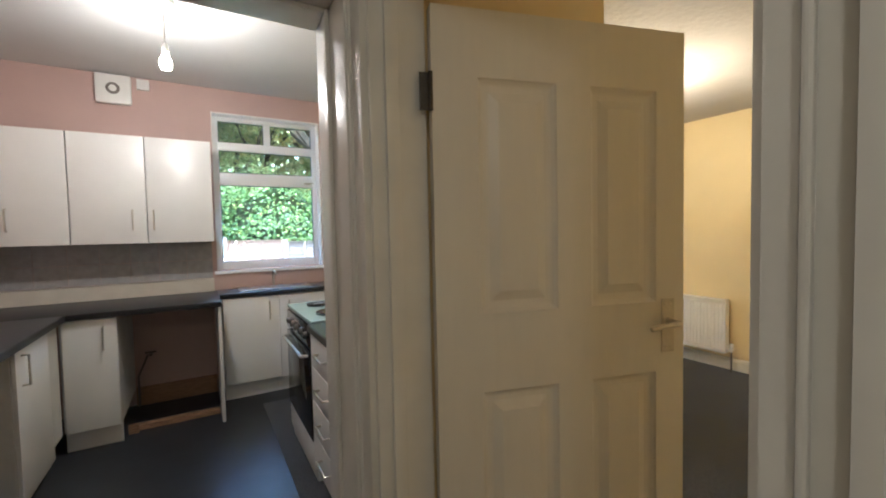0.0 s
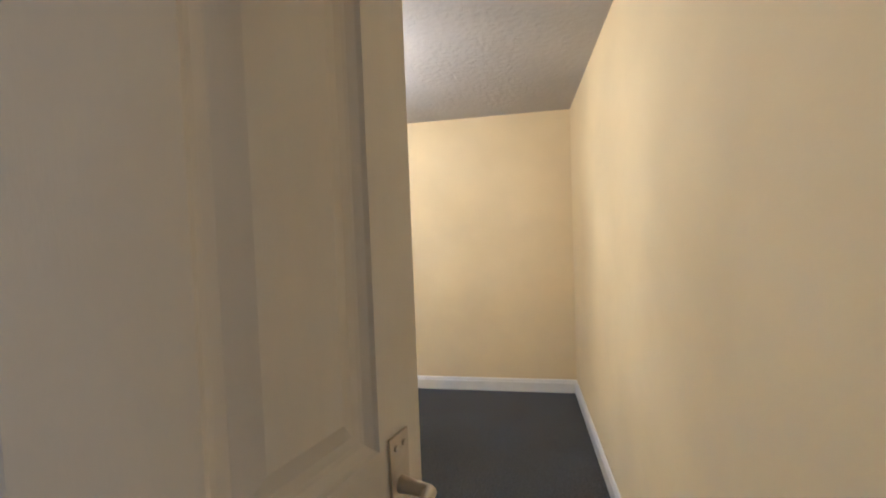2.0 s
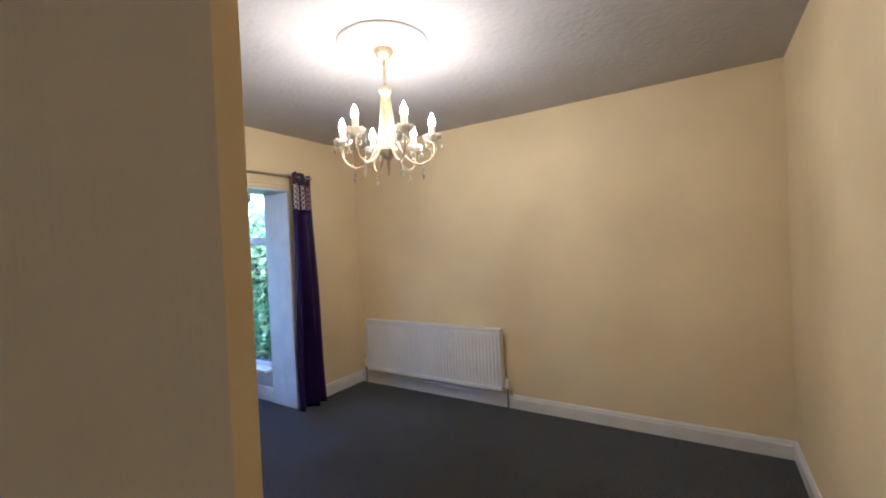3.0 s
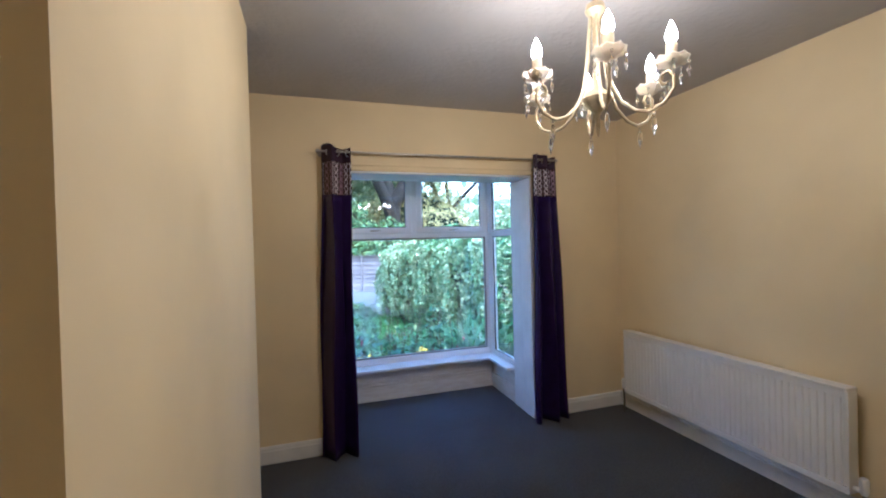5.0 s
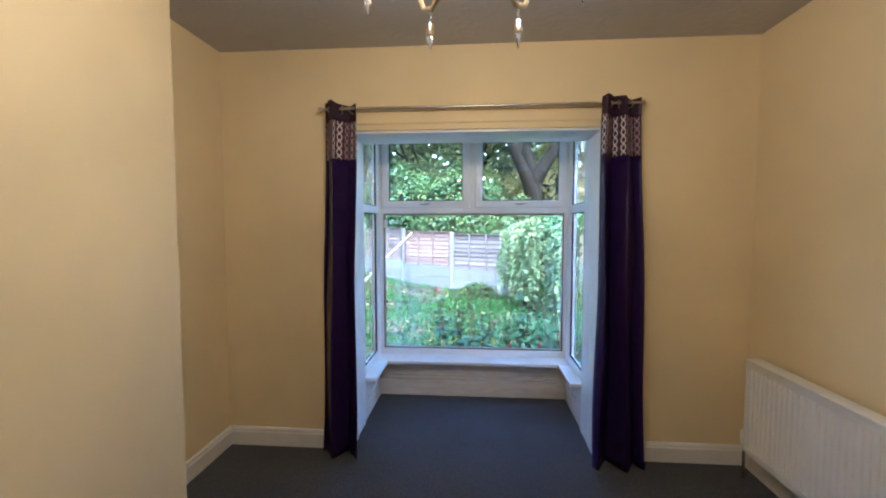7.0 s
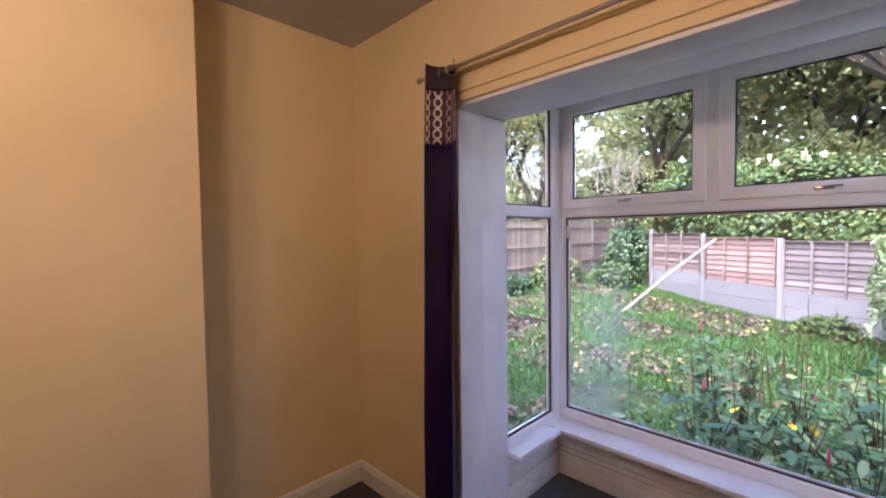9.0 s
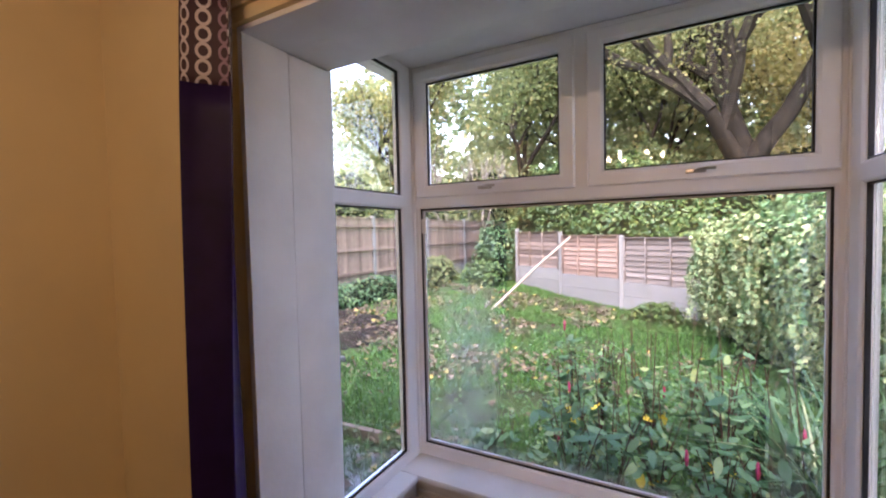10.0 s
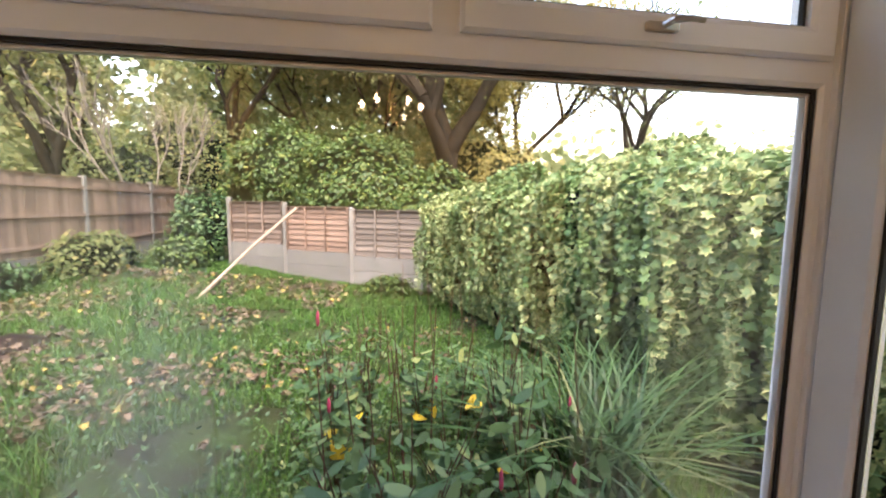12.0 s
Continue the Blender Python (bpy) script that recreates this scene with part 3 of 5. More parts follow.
def cloth_strip(x0, x1, y, z0, z1, folds, amp, phase, flare, drift, rows, mat, name, parent, label="", crest=0.0):
    """A gathered sheet of cloth with thickness; flare widens it towards the foot, drift moves the foot sideways, crest lifts the top of its folds."""
    bm = bmesh.new()
    uvl = bm.loops.layers.uv.new("uv")
    cols = int(folds * 16)
    grid, cloth = [], (x1 - x0) * 2.2
    for i in range(rows + 1):
        v = i / rows
        z = z0 + (z1 - z0) * v
        low = 1 - (z / 2.1)
        row = []
        for j in range(cols + 1):
            u = j / cols
            w = (x1 - x0) * (1 + flare * low)
            a = 2 * math.pi * folds * u + phase + 0.35 * low * math.sin(1.3 * z + phase)
            lean = 0.35 * math.sin(2 * a) / (2 * math.pi * folds)
            x = (x0 + x1) / 2 + drift * low + (u - 0.5 + lean) * w + 0.007 * math.sin(4 * z + 6 * u + phase)
            zz = z + crest * v * (0.5 + 0.5 * math.sin(a * 0.5 + phase)) * (0.6 + 0.4 * math.sin(7 * u))
            row.append(bm.verts.new((x, y + amp * (1 + 0.35 * math.sin(3 * u + z)) * math.sin(a) + 0.012 * math.sin(2.2 * z + 4 * u), zz)))
        grid.append(row)
    for i in range(rows):
        for j in range(cols):
            f = bm.faces.new((grid[i][j], grid[i][j + 1], grid[i + 1][j + 1], grid[i + 1][j]))
            for lp, (jj, ii) in zip(f.loops, ((j, i), (j + 1, i), (j + 1, i + 1), (j, i + 1))):
                lp[uvl].uv = (jj / cols * cloth, z0 + (z1 - z0) * ii / rows)
    ob = part(name, bm, mat, parent, label, smooth=True)
    s = ob.modifiers.new("thickness", "SOLIDIFY")
    s.thickness = 0.003
    return ob


def curtain(x0, x1, folds, phase, flare, drift, label):
    c = thing("curtain", label, "curtain", group="curtains at the bay")
    y = 3.905
    cloth_strip(x0, x1, y, 0.006, 1.785, folds, 0.046, phase, flare, drift, 30, VELVET, "drape", c, "dark purple satin drape")
    cloth_strip(x0, x1, y, 1.785, 2.005, folds, 0.046, phase, flare, drift, 8, CHAINS, "patterned_band", c, "band with pale chain pattern")
    cloth_strip(x0, x1, y, 2.005, 2.10, folds, 0.046, phase, flare, drift, 6, VELVET_TOP, "heading", c, "dark plum heading", crest=0.03)
    for k in range(int(folds * 2)):
        bm = bmesh.new()
        u = ((k + 1) * math.pi - phase) / (2 * math.pi * folds)
        if not 0.03 < u < 0.97:
            u = (k + 0.5) / (folds * 2)
        x = x0 + (x1 - x0) * u
        ring = [(x + 0.012 * math.cos(q) * (-1) ** k, y + 0.02 * math.cos(q), 2.068 + 0.021 * math.sin(q)) for q in [2 * math.pi * q / 16 for q in range(17)]]
        tube(bm, ring, 0.0042, 6)
        part("eyelet", bm, CHROME, c, "nickel eyelet ring", smooth=True)
    return c


curtain(-0.475, -0.285, 1.5, 0.6, 0.24, -0.03, "dark purple eyelet curtain gathered beside the bay window")
curtain(1.105, 1.325, 2, 3.6, 0.30, 0.025, "dark purple eyelet curtain drawn back, slightly wider")

pole = thing("curtain_pole", "slim metal curtain pole across the bay opening", "curtain pole")
bm = bmesh.new()
tube(bm, [(-0.48, 3.905, 2.076), (1.325, 3.905, 2.076)], 0.008, 12)
part("rod", bm, CHROME, pole, smooth=True)
for x in (-0.488, 1.333):
    bm = bmesh.new()
    lathe(bm, [(0.006, -0.014), (0.013, -0.008), (0.014, 0.004), (0.009, 0.013)], (x, 3.905, 2.076), 14, "x")
    part("finial", bm, CHROME, pole, smooth=True)
for x in (-0.47, 1.312):
    bm = bmesh.new()
    tube(bm, [(x, 3.998, 2.076), (x, 3.913, 2.076)], 0.006, 8)
    lathe(bm, [(0.02, 0.0), (0.02, -0.006), (0.012, -0.01)], (x, 4.0, 2.076), 14, "y")
    part("bracket", bm, CHROME, pole, smooth=True)

structure("trim_lintel", [(BX0 - 0.035, BX1 + 0.035, 3.972, 4.0, 1.965, 2.075), (BX0 - 0.045, BX1 + 0.045, 3.962, 4.0, 2.0, 2.016),
                          (BX0 - 0.05, BX1 + 0.05, 3.955, 4.0, 2.075, 2.09)], CREAM, "cream painted moulded board over the bay", "trim", bevel=0.003)


def radiator():
    r = thing("radiator", "long white panel radiator under the cream wall", "radiator")
    y0, y1, z0, z1, xf = 2.325, 3.81, 0.175, 0.69, 1.872
    bm = bmesh.new()
    n = 44
    w = (y1 - y0 - 0.03) / n
    prof = [(0.0, 0.008), (0.28, 0.008), (0.38, 0.0), (0.62, 0.0), (0.72, 0.008)]
    top, bot = [], []
    for k in range(n):
        for u, d in prof:
            yy = y0 + 0.015 + (k + u) * w
            top.append(bm.verts.new((xf + d, yy, z1 - 0.05)))
            bot.append(bm.verts.new((xf + d, yy, z0 + 0.035)))
    for k in range(len(top) - 1):
        bm.faces.new((bot[k], bot[k + 1], top[k + 1], top[k]))
    box(bm, xf + 0.012, xf + 0.05, y0 + 0.01, y1 - 0.01, z0 + 0.01, z1 - 0.012)
    box(bm, xf + 0.001, xf + 0.014, y0 + 0.005, y1 - 0.005, z0, z0 + 0.036, bevel=0.004)
    box(bm, xf + 0.001, xf + 0.014, y0 + 0.005, y1 - 0.005, z1 - 0.051, z1 - 0.012, bevel=0.004)
    part("panel", bm, RADW, r)
    bm = bmesh.new()
    box(bm, xf - 0.006, xf + 0.07, y0 - 0.004, y1 + 0.004, z1 - 0.016, z1, bevel=0.006)
    part("top_grille", bm, RADW, r, smooth=True)
    for y in (y0, y1):
        bm = bmesh.new()
        box(bm, xf - 0.002, xf + 0.068, y - 0.006, y + 0.006, z0 + 0.005, z1 - 0.017, bevel=0.004)
        part("side_panel", bm, RADW, r, smooth=True)
    for y in (y0 + 0.2, y1 - 0.2):
        bm = bmesh.new()
        box(bm, xf + 0.05, XR, y - 0.02, y + 0.02, z0 + 0.06, z1 - 0.06)
        part("wall_bracket", bm, RADW, r)
    for y, s in ((y0, -1), (y1, 1)):
        bm = bmesh.new()
        tube(bm, [(xf + 0.03, y, z0 + 0.035), (xf + 0.03, y + s * 0.05, z0 + 0.035)], 0.011, 10)
        lathe(bm, [(0.012, 0.0), (0.019, 0.02), (0.019, 0.07), (0.014, 0.08)], (xf + 0.03, y + s * 0.045, z0 + 0.02), 14)
        valve = part("valve", bm, WHITEP, r, "white plastic radiator valve", smooth=True)
        bm = bmesh.new()
        tube(bm, [(xf + 0.03, y + s * 0.045, z0 + 0.03), (xf + 0.03, y + s * 0.045, 0.0)], 0.0075, 8)
        part("pipe", bm, STEEL, valve, "bare pipe into the floor", smooth=True)


radiator()


def light_switch():
    s = thing("light_switch", "white plastic light switch on the cream wall", "switch")
    bm = bmesh.new()
    box(bm, -1.600, -1.514, YB, YB + 0.009, 1.30, 1.386, bevel=0.003)
    part("plate", bm, WHITEP, s, smooth=True)
    bm = bmesh.new()
    box(bm, -1.564, -1.550, YB + 0.009, YB + 0.015, 1.33, 1.356, bevel=0.002)
    part("rocker", bm, WHITEP, s, smooth=True)
    for x in (-1.587, -1.527):
        bm = bmesh.new()
        lathe(bm, [(0.004, 0.009), (0.004, 0.0105), (0.001, 0.011)], (x, YB, 1.343), 8, "y")
        part("screw", bm, STEEL, s)


light_switch()


def ceiling_rose():
    r = thing("ceiling_rose", "round moulded white plaster ceiling rose", "ceiling rose", (*CHANDELIER, CEIL))
    bm = bmesh.new()
    lathe(bm, [(0.235, 0.0), (0.235, -0.008), (0.225, -0.016), (0.212, -0.013), (0.20, -0.009), (0.15, -0.011), (0.135, -0.022),
               (0.12, -0.022), (0.10, -0.013), (0.075, -0.018), (0.06, -0.03), (0.0, -0.03)][::-1][1:], n=56)
    part("disc", bm, ROSEP, r, smooth=True)
    for k in range(12):
        a = 2 * math.pi * k / 12
        bm = bmesh.new()
        for q in range(3):
            t = a + (q - 1) * 0.14
            rr = 0.175 + (0.012 if q == 1 else 0)
            lathe(bm, [(0.002, -0.017), (0.012, -0.014), (0.016, -0.007)], (rr * math.cos(t), rr * math.sin(t), 0), 8)
        part("leaf_moulding", bm, ROSEP, r, smooth=True)


def chandelier():
    c = thing("chandelier", "cream metal six-arm chandelier with candle bulbs and crystal drops", "chandelier", (*CHANDELIER, 0))
    bm = bmesh.new()
    lathe(bm, [(0.05, CEIL - 0.03), (0.052, CEIL - 0.04), (0.04, CEIL - 0.062), (0.015, CEIL - 0.082)], n=24)
    part("canopy", bm, BRASSC, c, smooth=True)
    bm = bmesh.new()
    tube(bm, [(0, 0, CEIL - 0.08), (0, 0, 2.245)], 0.006, 8)
    for k in range(6):
        z = CEIL - 0.1 - k * 0.02
        pts = [(0.009 * math.cos(a) * (k % 2), 0.009 * math.cos(a) * (1 - k % 2), z + 0.013 * math.sin(a)) for a in [2 * math.pi * q / 10 for q in range(11)]]
        tube(bm, pts, 0.0025, 5)
    part("chain", bm, BRASSC, c, smooth=True)
    bm = bmesh.new()
    lathe(bm, [(0.008, 2.25), (0.03, 2.235), (0.034, 2.215), (0.02, 2.19), (0.012, 2.16), (0.012, 1.99), (0.018, 1.95), (0.045, 1.925), (0.05, 1.915),
               (0.04, 1.895), (0.018, 1.872), (0.009, 1.862), (0.006, 1.80), (0.003, 1.785)][::-1], n=20)
    part("stem", bm, BRASSC, c, smooth=True)

    def drop(parent, x, y, z, size=1.0):
        b = bmesh.new()
        lathe(b, [(0.001, 0.0), (0.005, -0.004), (0.005, -0.009), (0.001, -0.013)], (x, y, z), 6)
        lathe(b, [(0.001, -0.016), (0.0055 * size, -0.024), (0.0075 * size, -0.040 * size), (0.004, -0.056 * size), (0.0008, -0.066 * size)], (x, y, z), 6)
        part("crystal_drop", b, CRYSTAL, parent, "clear faceted glass drop")

    for k in range(6):
        a = radians(60 * k)
        ca, sa = math.cos(a), math.sin(a)

        def at(r, z, off=0.0):
            return (r * ca - off * sa, r * sa + off * ca, z)

        bm = bmesh.new()
        knots = [(0.018, 2.20), (0.026, 2.13), (0.034, 2.04), (0.048, 1.955), (0.08, 1.885), (0.125, 1.845), (0.168, 1.832), (0.210, 1.850), (0.236, 1.890),
                 (0.236, 1.928), (0.222, 1.946), (0.205, 1.938), (0.198, 1.920), (0.206, 1.905), (0.218, 1.908)]
        tube(bm, [at(r, z) for r, z in knots], 0.0055, 8)
        arm = part("arm", bm, BRASSC, c, smooth=True)
        bm = bmesh.new()
        bx, by, _ = at(ARM_R, 0)
        prof = [(0.008, 1.945), (0.016, 1.952), (0.040, 1.962), (0.050, 1.975), (0.047, 1.980), (0.036, 1.970), (0.012, 1.962)]
        lathe(bm, prof, (bx, by, 0), 16)
        for i, v in enumerate(bm.verts):
            if 32 <= i < 80:
                v.co.z += 0.004 * math.cos(8 * 2 * math.pi * (i % 16) / 16)
        dish = part("drip_dish", bm, FROST, arm, "scalloped cream glass dish", smooth=True)
        bm = bmesh.new()
        lathe(bm, [(0.016, 1.963), (0.016, 2.022), (0.012, 2.028)], (bx, by, 0), 14)
        part("candle_sleeve", bm, IVORY, arm, "ivory candle sleeve", smooth=True)
        bm = bmesh.new()
        lathe(bm, [(0.011, 2.028), (0.0165, 2.038), (0.0172, 2.048), (0.013, 2.068), (0.006, 2.085), (0.0015, 2.094)], (bx, by, 0), 14)
        bulb = part("bulb", bm, BULB, arm, "lit candle bulb", smooth=True)
        bulb.visible_shadow = False
        for q in range(5):
            t = a + q * 2 * math.pi / 5
            drop(arm, bx + 0.046 * math.cos(t), by + 0.046 * math.sin(t), 1.962, 0.8)
        drop(arm, *at(0.178, 1.832), 1.2)
        drop(arm, *at(0.222, 1.915), 0.8)
    return c


ceiling_rose()
chandelier()

# ---- kitchen ----
CAB = material("white_cabinet_laminate", (0.78, 0.77, 0.75), 0.3, vary=0.03, scale=3)
CARC = material("white_chipboard_panel", (0.70, 0.69, 0.66), 0.5, vary=0.05)
TOP = material("dark_grey_worktop", (0.035, 0.036, 0.042), 0.35, vary=0.3, scale=60)
EDGE = material("black_edging", (0.012, 0.012, 0.014), 0.35, vary=0.1)
TILE = material("grey_wall_tile", (0.40, 0.40, 0.42), 0.3, vary=0.1, scale=20)
UPST = material("pale_upstand", (0.66, 0.62, 0.54), 0.5, vary=0.06)
COOKW = material("white_cooker_enamel", (0.78, 0.79, 0.80), 0.25, vary=0.03)
BLACKG = material("black_oven_glass", (0.008, 0.009, 0.011), 0.08, vary=0.0)
HOBG = material("pale_hob_enamel", (0.45, 0.58, 0.60), 0.25, vary=0.05)
TIMBER = material("bare_batten_timber", (0.36, 0.22, 0.12), 0.7, vary=0.2, scale=20, stretch=(1, 1, 6))


def bar_handle(parent, p, length, way):
    """A bow handle standing off a door; way: the outward normal."""
    bm = bmesh.new()
    o = Vector(way) * 0.028
    a, b = Vector(p) - Vector((0, 0, length / 2)), Vector(p) + Vector((0, 0, length / 2))
    tube(bm, [a, a + o, b + o, b], 0.0055, 8)
    part("handle", bm, CHROME, parent, "brushed steel bar handle", smooth=True)


def cabinet(name, label, x0, x1, y0, y1, z0, z1, face, doors, handles, plinth=0.0):
    c = thing(name, label, "cabinet", group="kitchen units")
    t = 0.018
    body = boxes_part("body", [(x0, x1, y0, y1, z0 + plinth, z1)], CARC, c)
    if plinth:
        if face == "-y":
            boxes_part("plinth", [(x0, x1, y0 + 0.04, y0 + 0.055, 0, plinth - 0.002)], CAB, c)
        elif face == "+x":
            boxes_part("plinth", [(x1 - 0.055, x1 - 0.04, y0, y1, 0, plinth - 0.002)], CAB, c)
        else:
            boxes_part("plinth", [(x0 + 0.04, x0 + 0.055, y0, y1, 0, plinth - 0.002)], CAB, c)
    for (u0, u1, w0, w1), h in zip(doors, handles):
        bm = bmesh.new()
        if face == "-y":
            box(bm, u0 + 0.0015, u1 - 0.0015, y0 - t - 0.002, y0 - 0.002, w0, w1, bevel=0.002)
        elif face == "+x":
            box(bm, x1 + 0.002, x1 + t + 0.002, u0 + 0.0015, u1 - 0.0015, w0, w1, bevel=0.002)
        else:
            box(bm, x0 - t - 0.002, x0 - 0.002, u0 + 0.0015, u1 - 0.0015, w0, w1, bevel=0.002)
        d = part("door", bm, CAB, c, smooth=True)
        if h:
            p, n = ((h[0], y0 - t - 0.002, h[1]), (0, -1, 0)) if face == "-y" else (((x1 + t + 0.002, h[0], h[1]), (1, 0, 0)) if face == "+x" else ((x0 - t - 0.002, h[0], h[1]), (-1, 0, 0)))
            bar_handle(d, p, 0.15, n)
    return c


# wall units on the window wall
WY = 4.25
for x0, x1, hx in ((-2.721, -2.278, -2.68), (-3.177, -2.725, -2.81), (-3.675, -3.181, -3.504)):
    cabinet("wall_cabinet", "white wall cabinet with a bar handle above the worktop", x0, x1, WY, KY, 1.35, 2.163, "-y", [(x0, x1, 1.35, 2.163)], [(hx, 1.527)])
# base units
cabinet("base_cabinet", "white base cabinet beside the empty appliance space", -3.18, -2.885, 3.82, KY, 0, 0.87, "-y",
        [(-3.165, -2.885, 0.14, 0.865)], [(-2.955, 0.735)], 0.14)
cabinet("base_cabinet", "white base cabinet along the kitchen side wall", -3.68, -3.185, 3.04, 3.80, 0, 0.87, "+x",
        [(3.045, 3.54, 0.14, 0.865)], [(3.125, 0.75)], 0.14)
cabinet("base_cabinet", "white sink cabinet below the kitchen window", -2.24, -1.32, 4.20, KY, 0, 0.87, "-y",
        [(-2.24, -1.80, 0.14, 0.865), (-1.80, -1.32, 0.14, 0.865)], [(-1.88, 0.74), (-1.72, 0.74)], 0.14)
end_panel = thing("end_panel", "white end panel beside the empty appliance space", "panel")
boxes_part("board", [(-2.287, -2.264, 3.79, KY, 0, 0.87)], CAB, end_panel, bevel=0.001)
du = thing("drawer_unit", "white unit with four drawers beside the cooker", "cabinet", group="kitchen units")
boxes_part("body", [(-1.87, KX1, 2.10, 2.60, 0.12, 0.87)], CARC, du)
boxes_part("plinth", [(-1.83, -1.815, 2.10, 2.60, 0, 0.118)], CAB, du)
for k in range(4):
    z0 = 0.135 + k * 0.183
    d = boxes_part("drawer", [(-1.89, -1.872, 2.103, 2.597, z0, z0 + 0.179)], CAB, du, bevel=0.002)
    bm = bmesh.new()
    tube(bm, [(-1.89, 2.27, z0 + 0.10), (-1.918, 2.27, z0 + 0.10), (-1.918, 2.43, z0 + 0.10), (-1.89, 2.43, z0 + 0.10)], 0.0055, 8)
    part("handle", bm, CHROME, d, "brushed steel bar handle", smooth=True)


def worktop(label, slabs, edges):
    w = thing("worktop", label, "worktop")
    for q in slabs:
        boxes_part("slab", [q], TOP, w, bevel=0.004)
    for q in edges:
        boxes_part("edging_strip", [q], EDGE, w, "black laminate edging", bevel=0.002)


worktop("dark grey laminate worktop round the kitchen corner", [(-3.68, -2.264, 3.78, KY, 0.872, 0.91), (-3.68, -3.14, 1.80, 3.777, 0.872, 0.91)],
        [(-3.136, -2.264, 3.774, 3.7785, 0.873, 0.908), (-3.1385, -3.134, 1.80, 3.77, 0.873, 0.908)])
worktop("dark grey worktop under the window", [(-2.26, KX1, 4.17, KY, 0.872, 0.91)], [(-2.26, KX1, 4.164, 4.1685, 0.873, 0.908)])
worktop("short dark grey worktop over the drawers", [(-1.90, KX1, 2.10, 2.60, 0.872, 0.91)], [(-1.9065, -1.9015, 2.10, 2.60, 0.873, 0.908)])
structure("trim_upstand", [(-3.66, -2.285, KY - 0.10, KY, 0.912, 1.02)], UPST, "pale upstand behind the worktop", "trim")
splash = tagged(new("wall_tiles"), "grey wall tiles between worktop and cabinets", "tiles", kind="structure")
for r in range(2):
    for k in range(7):
        bm = bmesh.new()
        box(bm, -3.66 + k * 0.196, -3.66 + k * 0.196 + 0.193, KY - 0.009, KY - 0.001, 1.023 + r * 0.163, 1.183 + r * 0.163, bevel=0.0015)
        part("tile", bm, TILE, splash)

batten = thing("floor_batten", "bare timber batten on the floor of the empty space", "batten")
boxes_part("length", [(-2.87, -2.295, 3.98, 4.04, 0, 0.035)], TIMBER, batten)
boxes_part("upright", [(-2.87, -2.81, 3.94, 3.977, 0, 0.06)], TIMBER, batten)
skirt = thing("timber_board", "stained timber board against the wall under the worktop", "board")
boxes_part("length", [(-2.88, -2.295, KY - 0.03, KY, 0, 0.15)], TIMBER, skirt)
valve_tap = thing("water_valve", "grey washing machine tap on the wall", "valve")
bm = bmesh.new()
tube(bm, [(-2.77, KY, 0.42), (-2.77, KY - 0.06, 0.42)], 0.012, 8)
tube(bm, [(-2.81, KY - 0.05, 0.44), (-2.73, KY - 0.05, 0.44)], 0.008, 8)
tube(bm, [(-2.86, KY - 0.04, 0.0), (-2.86, KY - 0.04, 0.25), (-2.79, KY - 0.04, 0.42)], 0.008, 8)
part("tap", bm, STEEL, valve_tap, smooth=True)


def cooker():
    c = thing("cooker", "white freestanding electric cooker with black oven door", "cooker")
    x0, x1, y0, y1 = -1.87, -1.31, 2.615, 3.30
    boxes_part("body", [(x0, x1, y0, y1, 0.02, 0.895)], COOKW, c, bevel=0.006)
    boxes_part("hob", [(x0 - 0.012, x1, y0 - 0.004, y1 + 0.004, 0.897, 0.918)], HOBG, c, bevel=0.005)
    for x, y, r in ((-1.72, 2.79, 0.09), (-1.72, 3.12, 0.072), (-1.46, 2.79, 0.072), (-1.46, 3.12, 0.09)):
        bm = bmesh.new()
        lathe(bm, [(r, 0.918), (r, 0.930), (r - 0.006, 0.934), (r - 0.02, 0.932)], (x, y, 0), 24)
        part("hotplate", bm, BLACKG, c, "dark solid hotplate", smooth=True)
    boxes_part("control_panel", [(x0 - 0.016, x0 - 0.001, y0 + 0.004, y1 - 0.004, 0.765, 0.885)], BLACKG, c, "black control panel", bevel=0.003)
    for k in range(5):
        bm = bmesh.new()
        lathe(bm, [(0.021, -0.016), (0.019, -0.034), (0.012, -0.038)], (x0, y0 + 0.10 + k * 0.12, 0.825), 16, "x")
        part("knob", bm, STEEL, c, "dark round knob", smooth=True)
    door = boxes_part("oven_door", [(x0 - 0.022, x0 - 0.001, y0 + 0.006, y1 - 0.006, 0.25, 0.75)], BLACKG, c, "black glass oven door", bevel=0.004)
    bm = bmesh.new()
    tube(bm, [(x0 - 0.02, y0 + 0.06, 0.715), (x0 - 0.055, y0 + 0.07, 0.715), (x0 - 0.055, y1 - 0.07, 0.715), (x0 - 0.02, y1 - 0.06, 0.715)], 0.009, 8)
    part("handle", bm, CHROME, door, smooth=True)
    boxes_part("drawer", [(x0 - 0.014, x0 - 0.001, y0 + 0.006, y1 - 0.006, 0.09, 0.242)], COOKW, c, bevel=0.003)


cooker()

sink = thing("sink", "pale inset sink with a chrome mixer tap", "sink")
boxes_part("bowl", [(-2.1, -1.5, 4.23, 4.49, 0.911, 0.922)], CHROME, sink, bevel=0.004)
bm = bmesh.new()
tube(bm, [(-1.80, 4.47, 0.92), (-1.80, 4.47, 1.03), (-1.80, 4.42, 1.06), (-1.80, 4.34, 1.05), (-1.80, 4.33, 1.03)], 0.011, 10)
part("tap", bm, CHROME, sink, smooth=True)


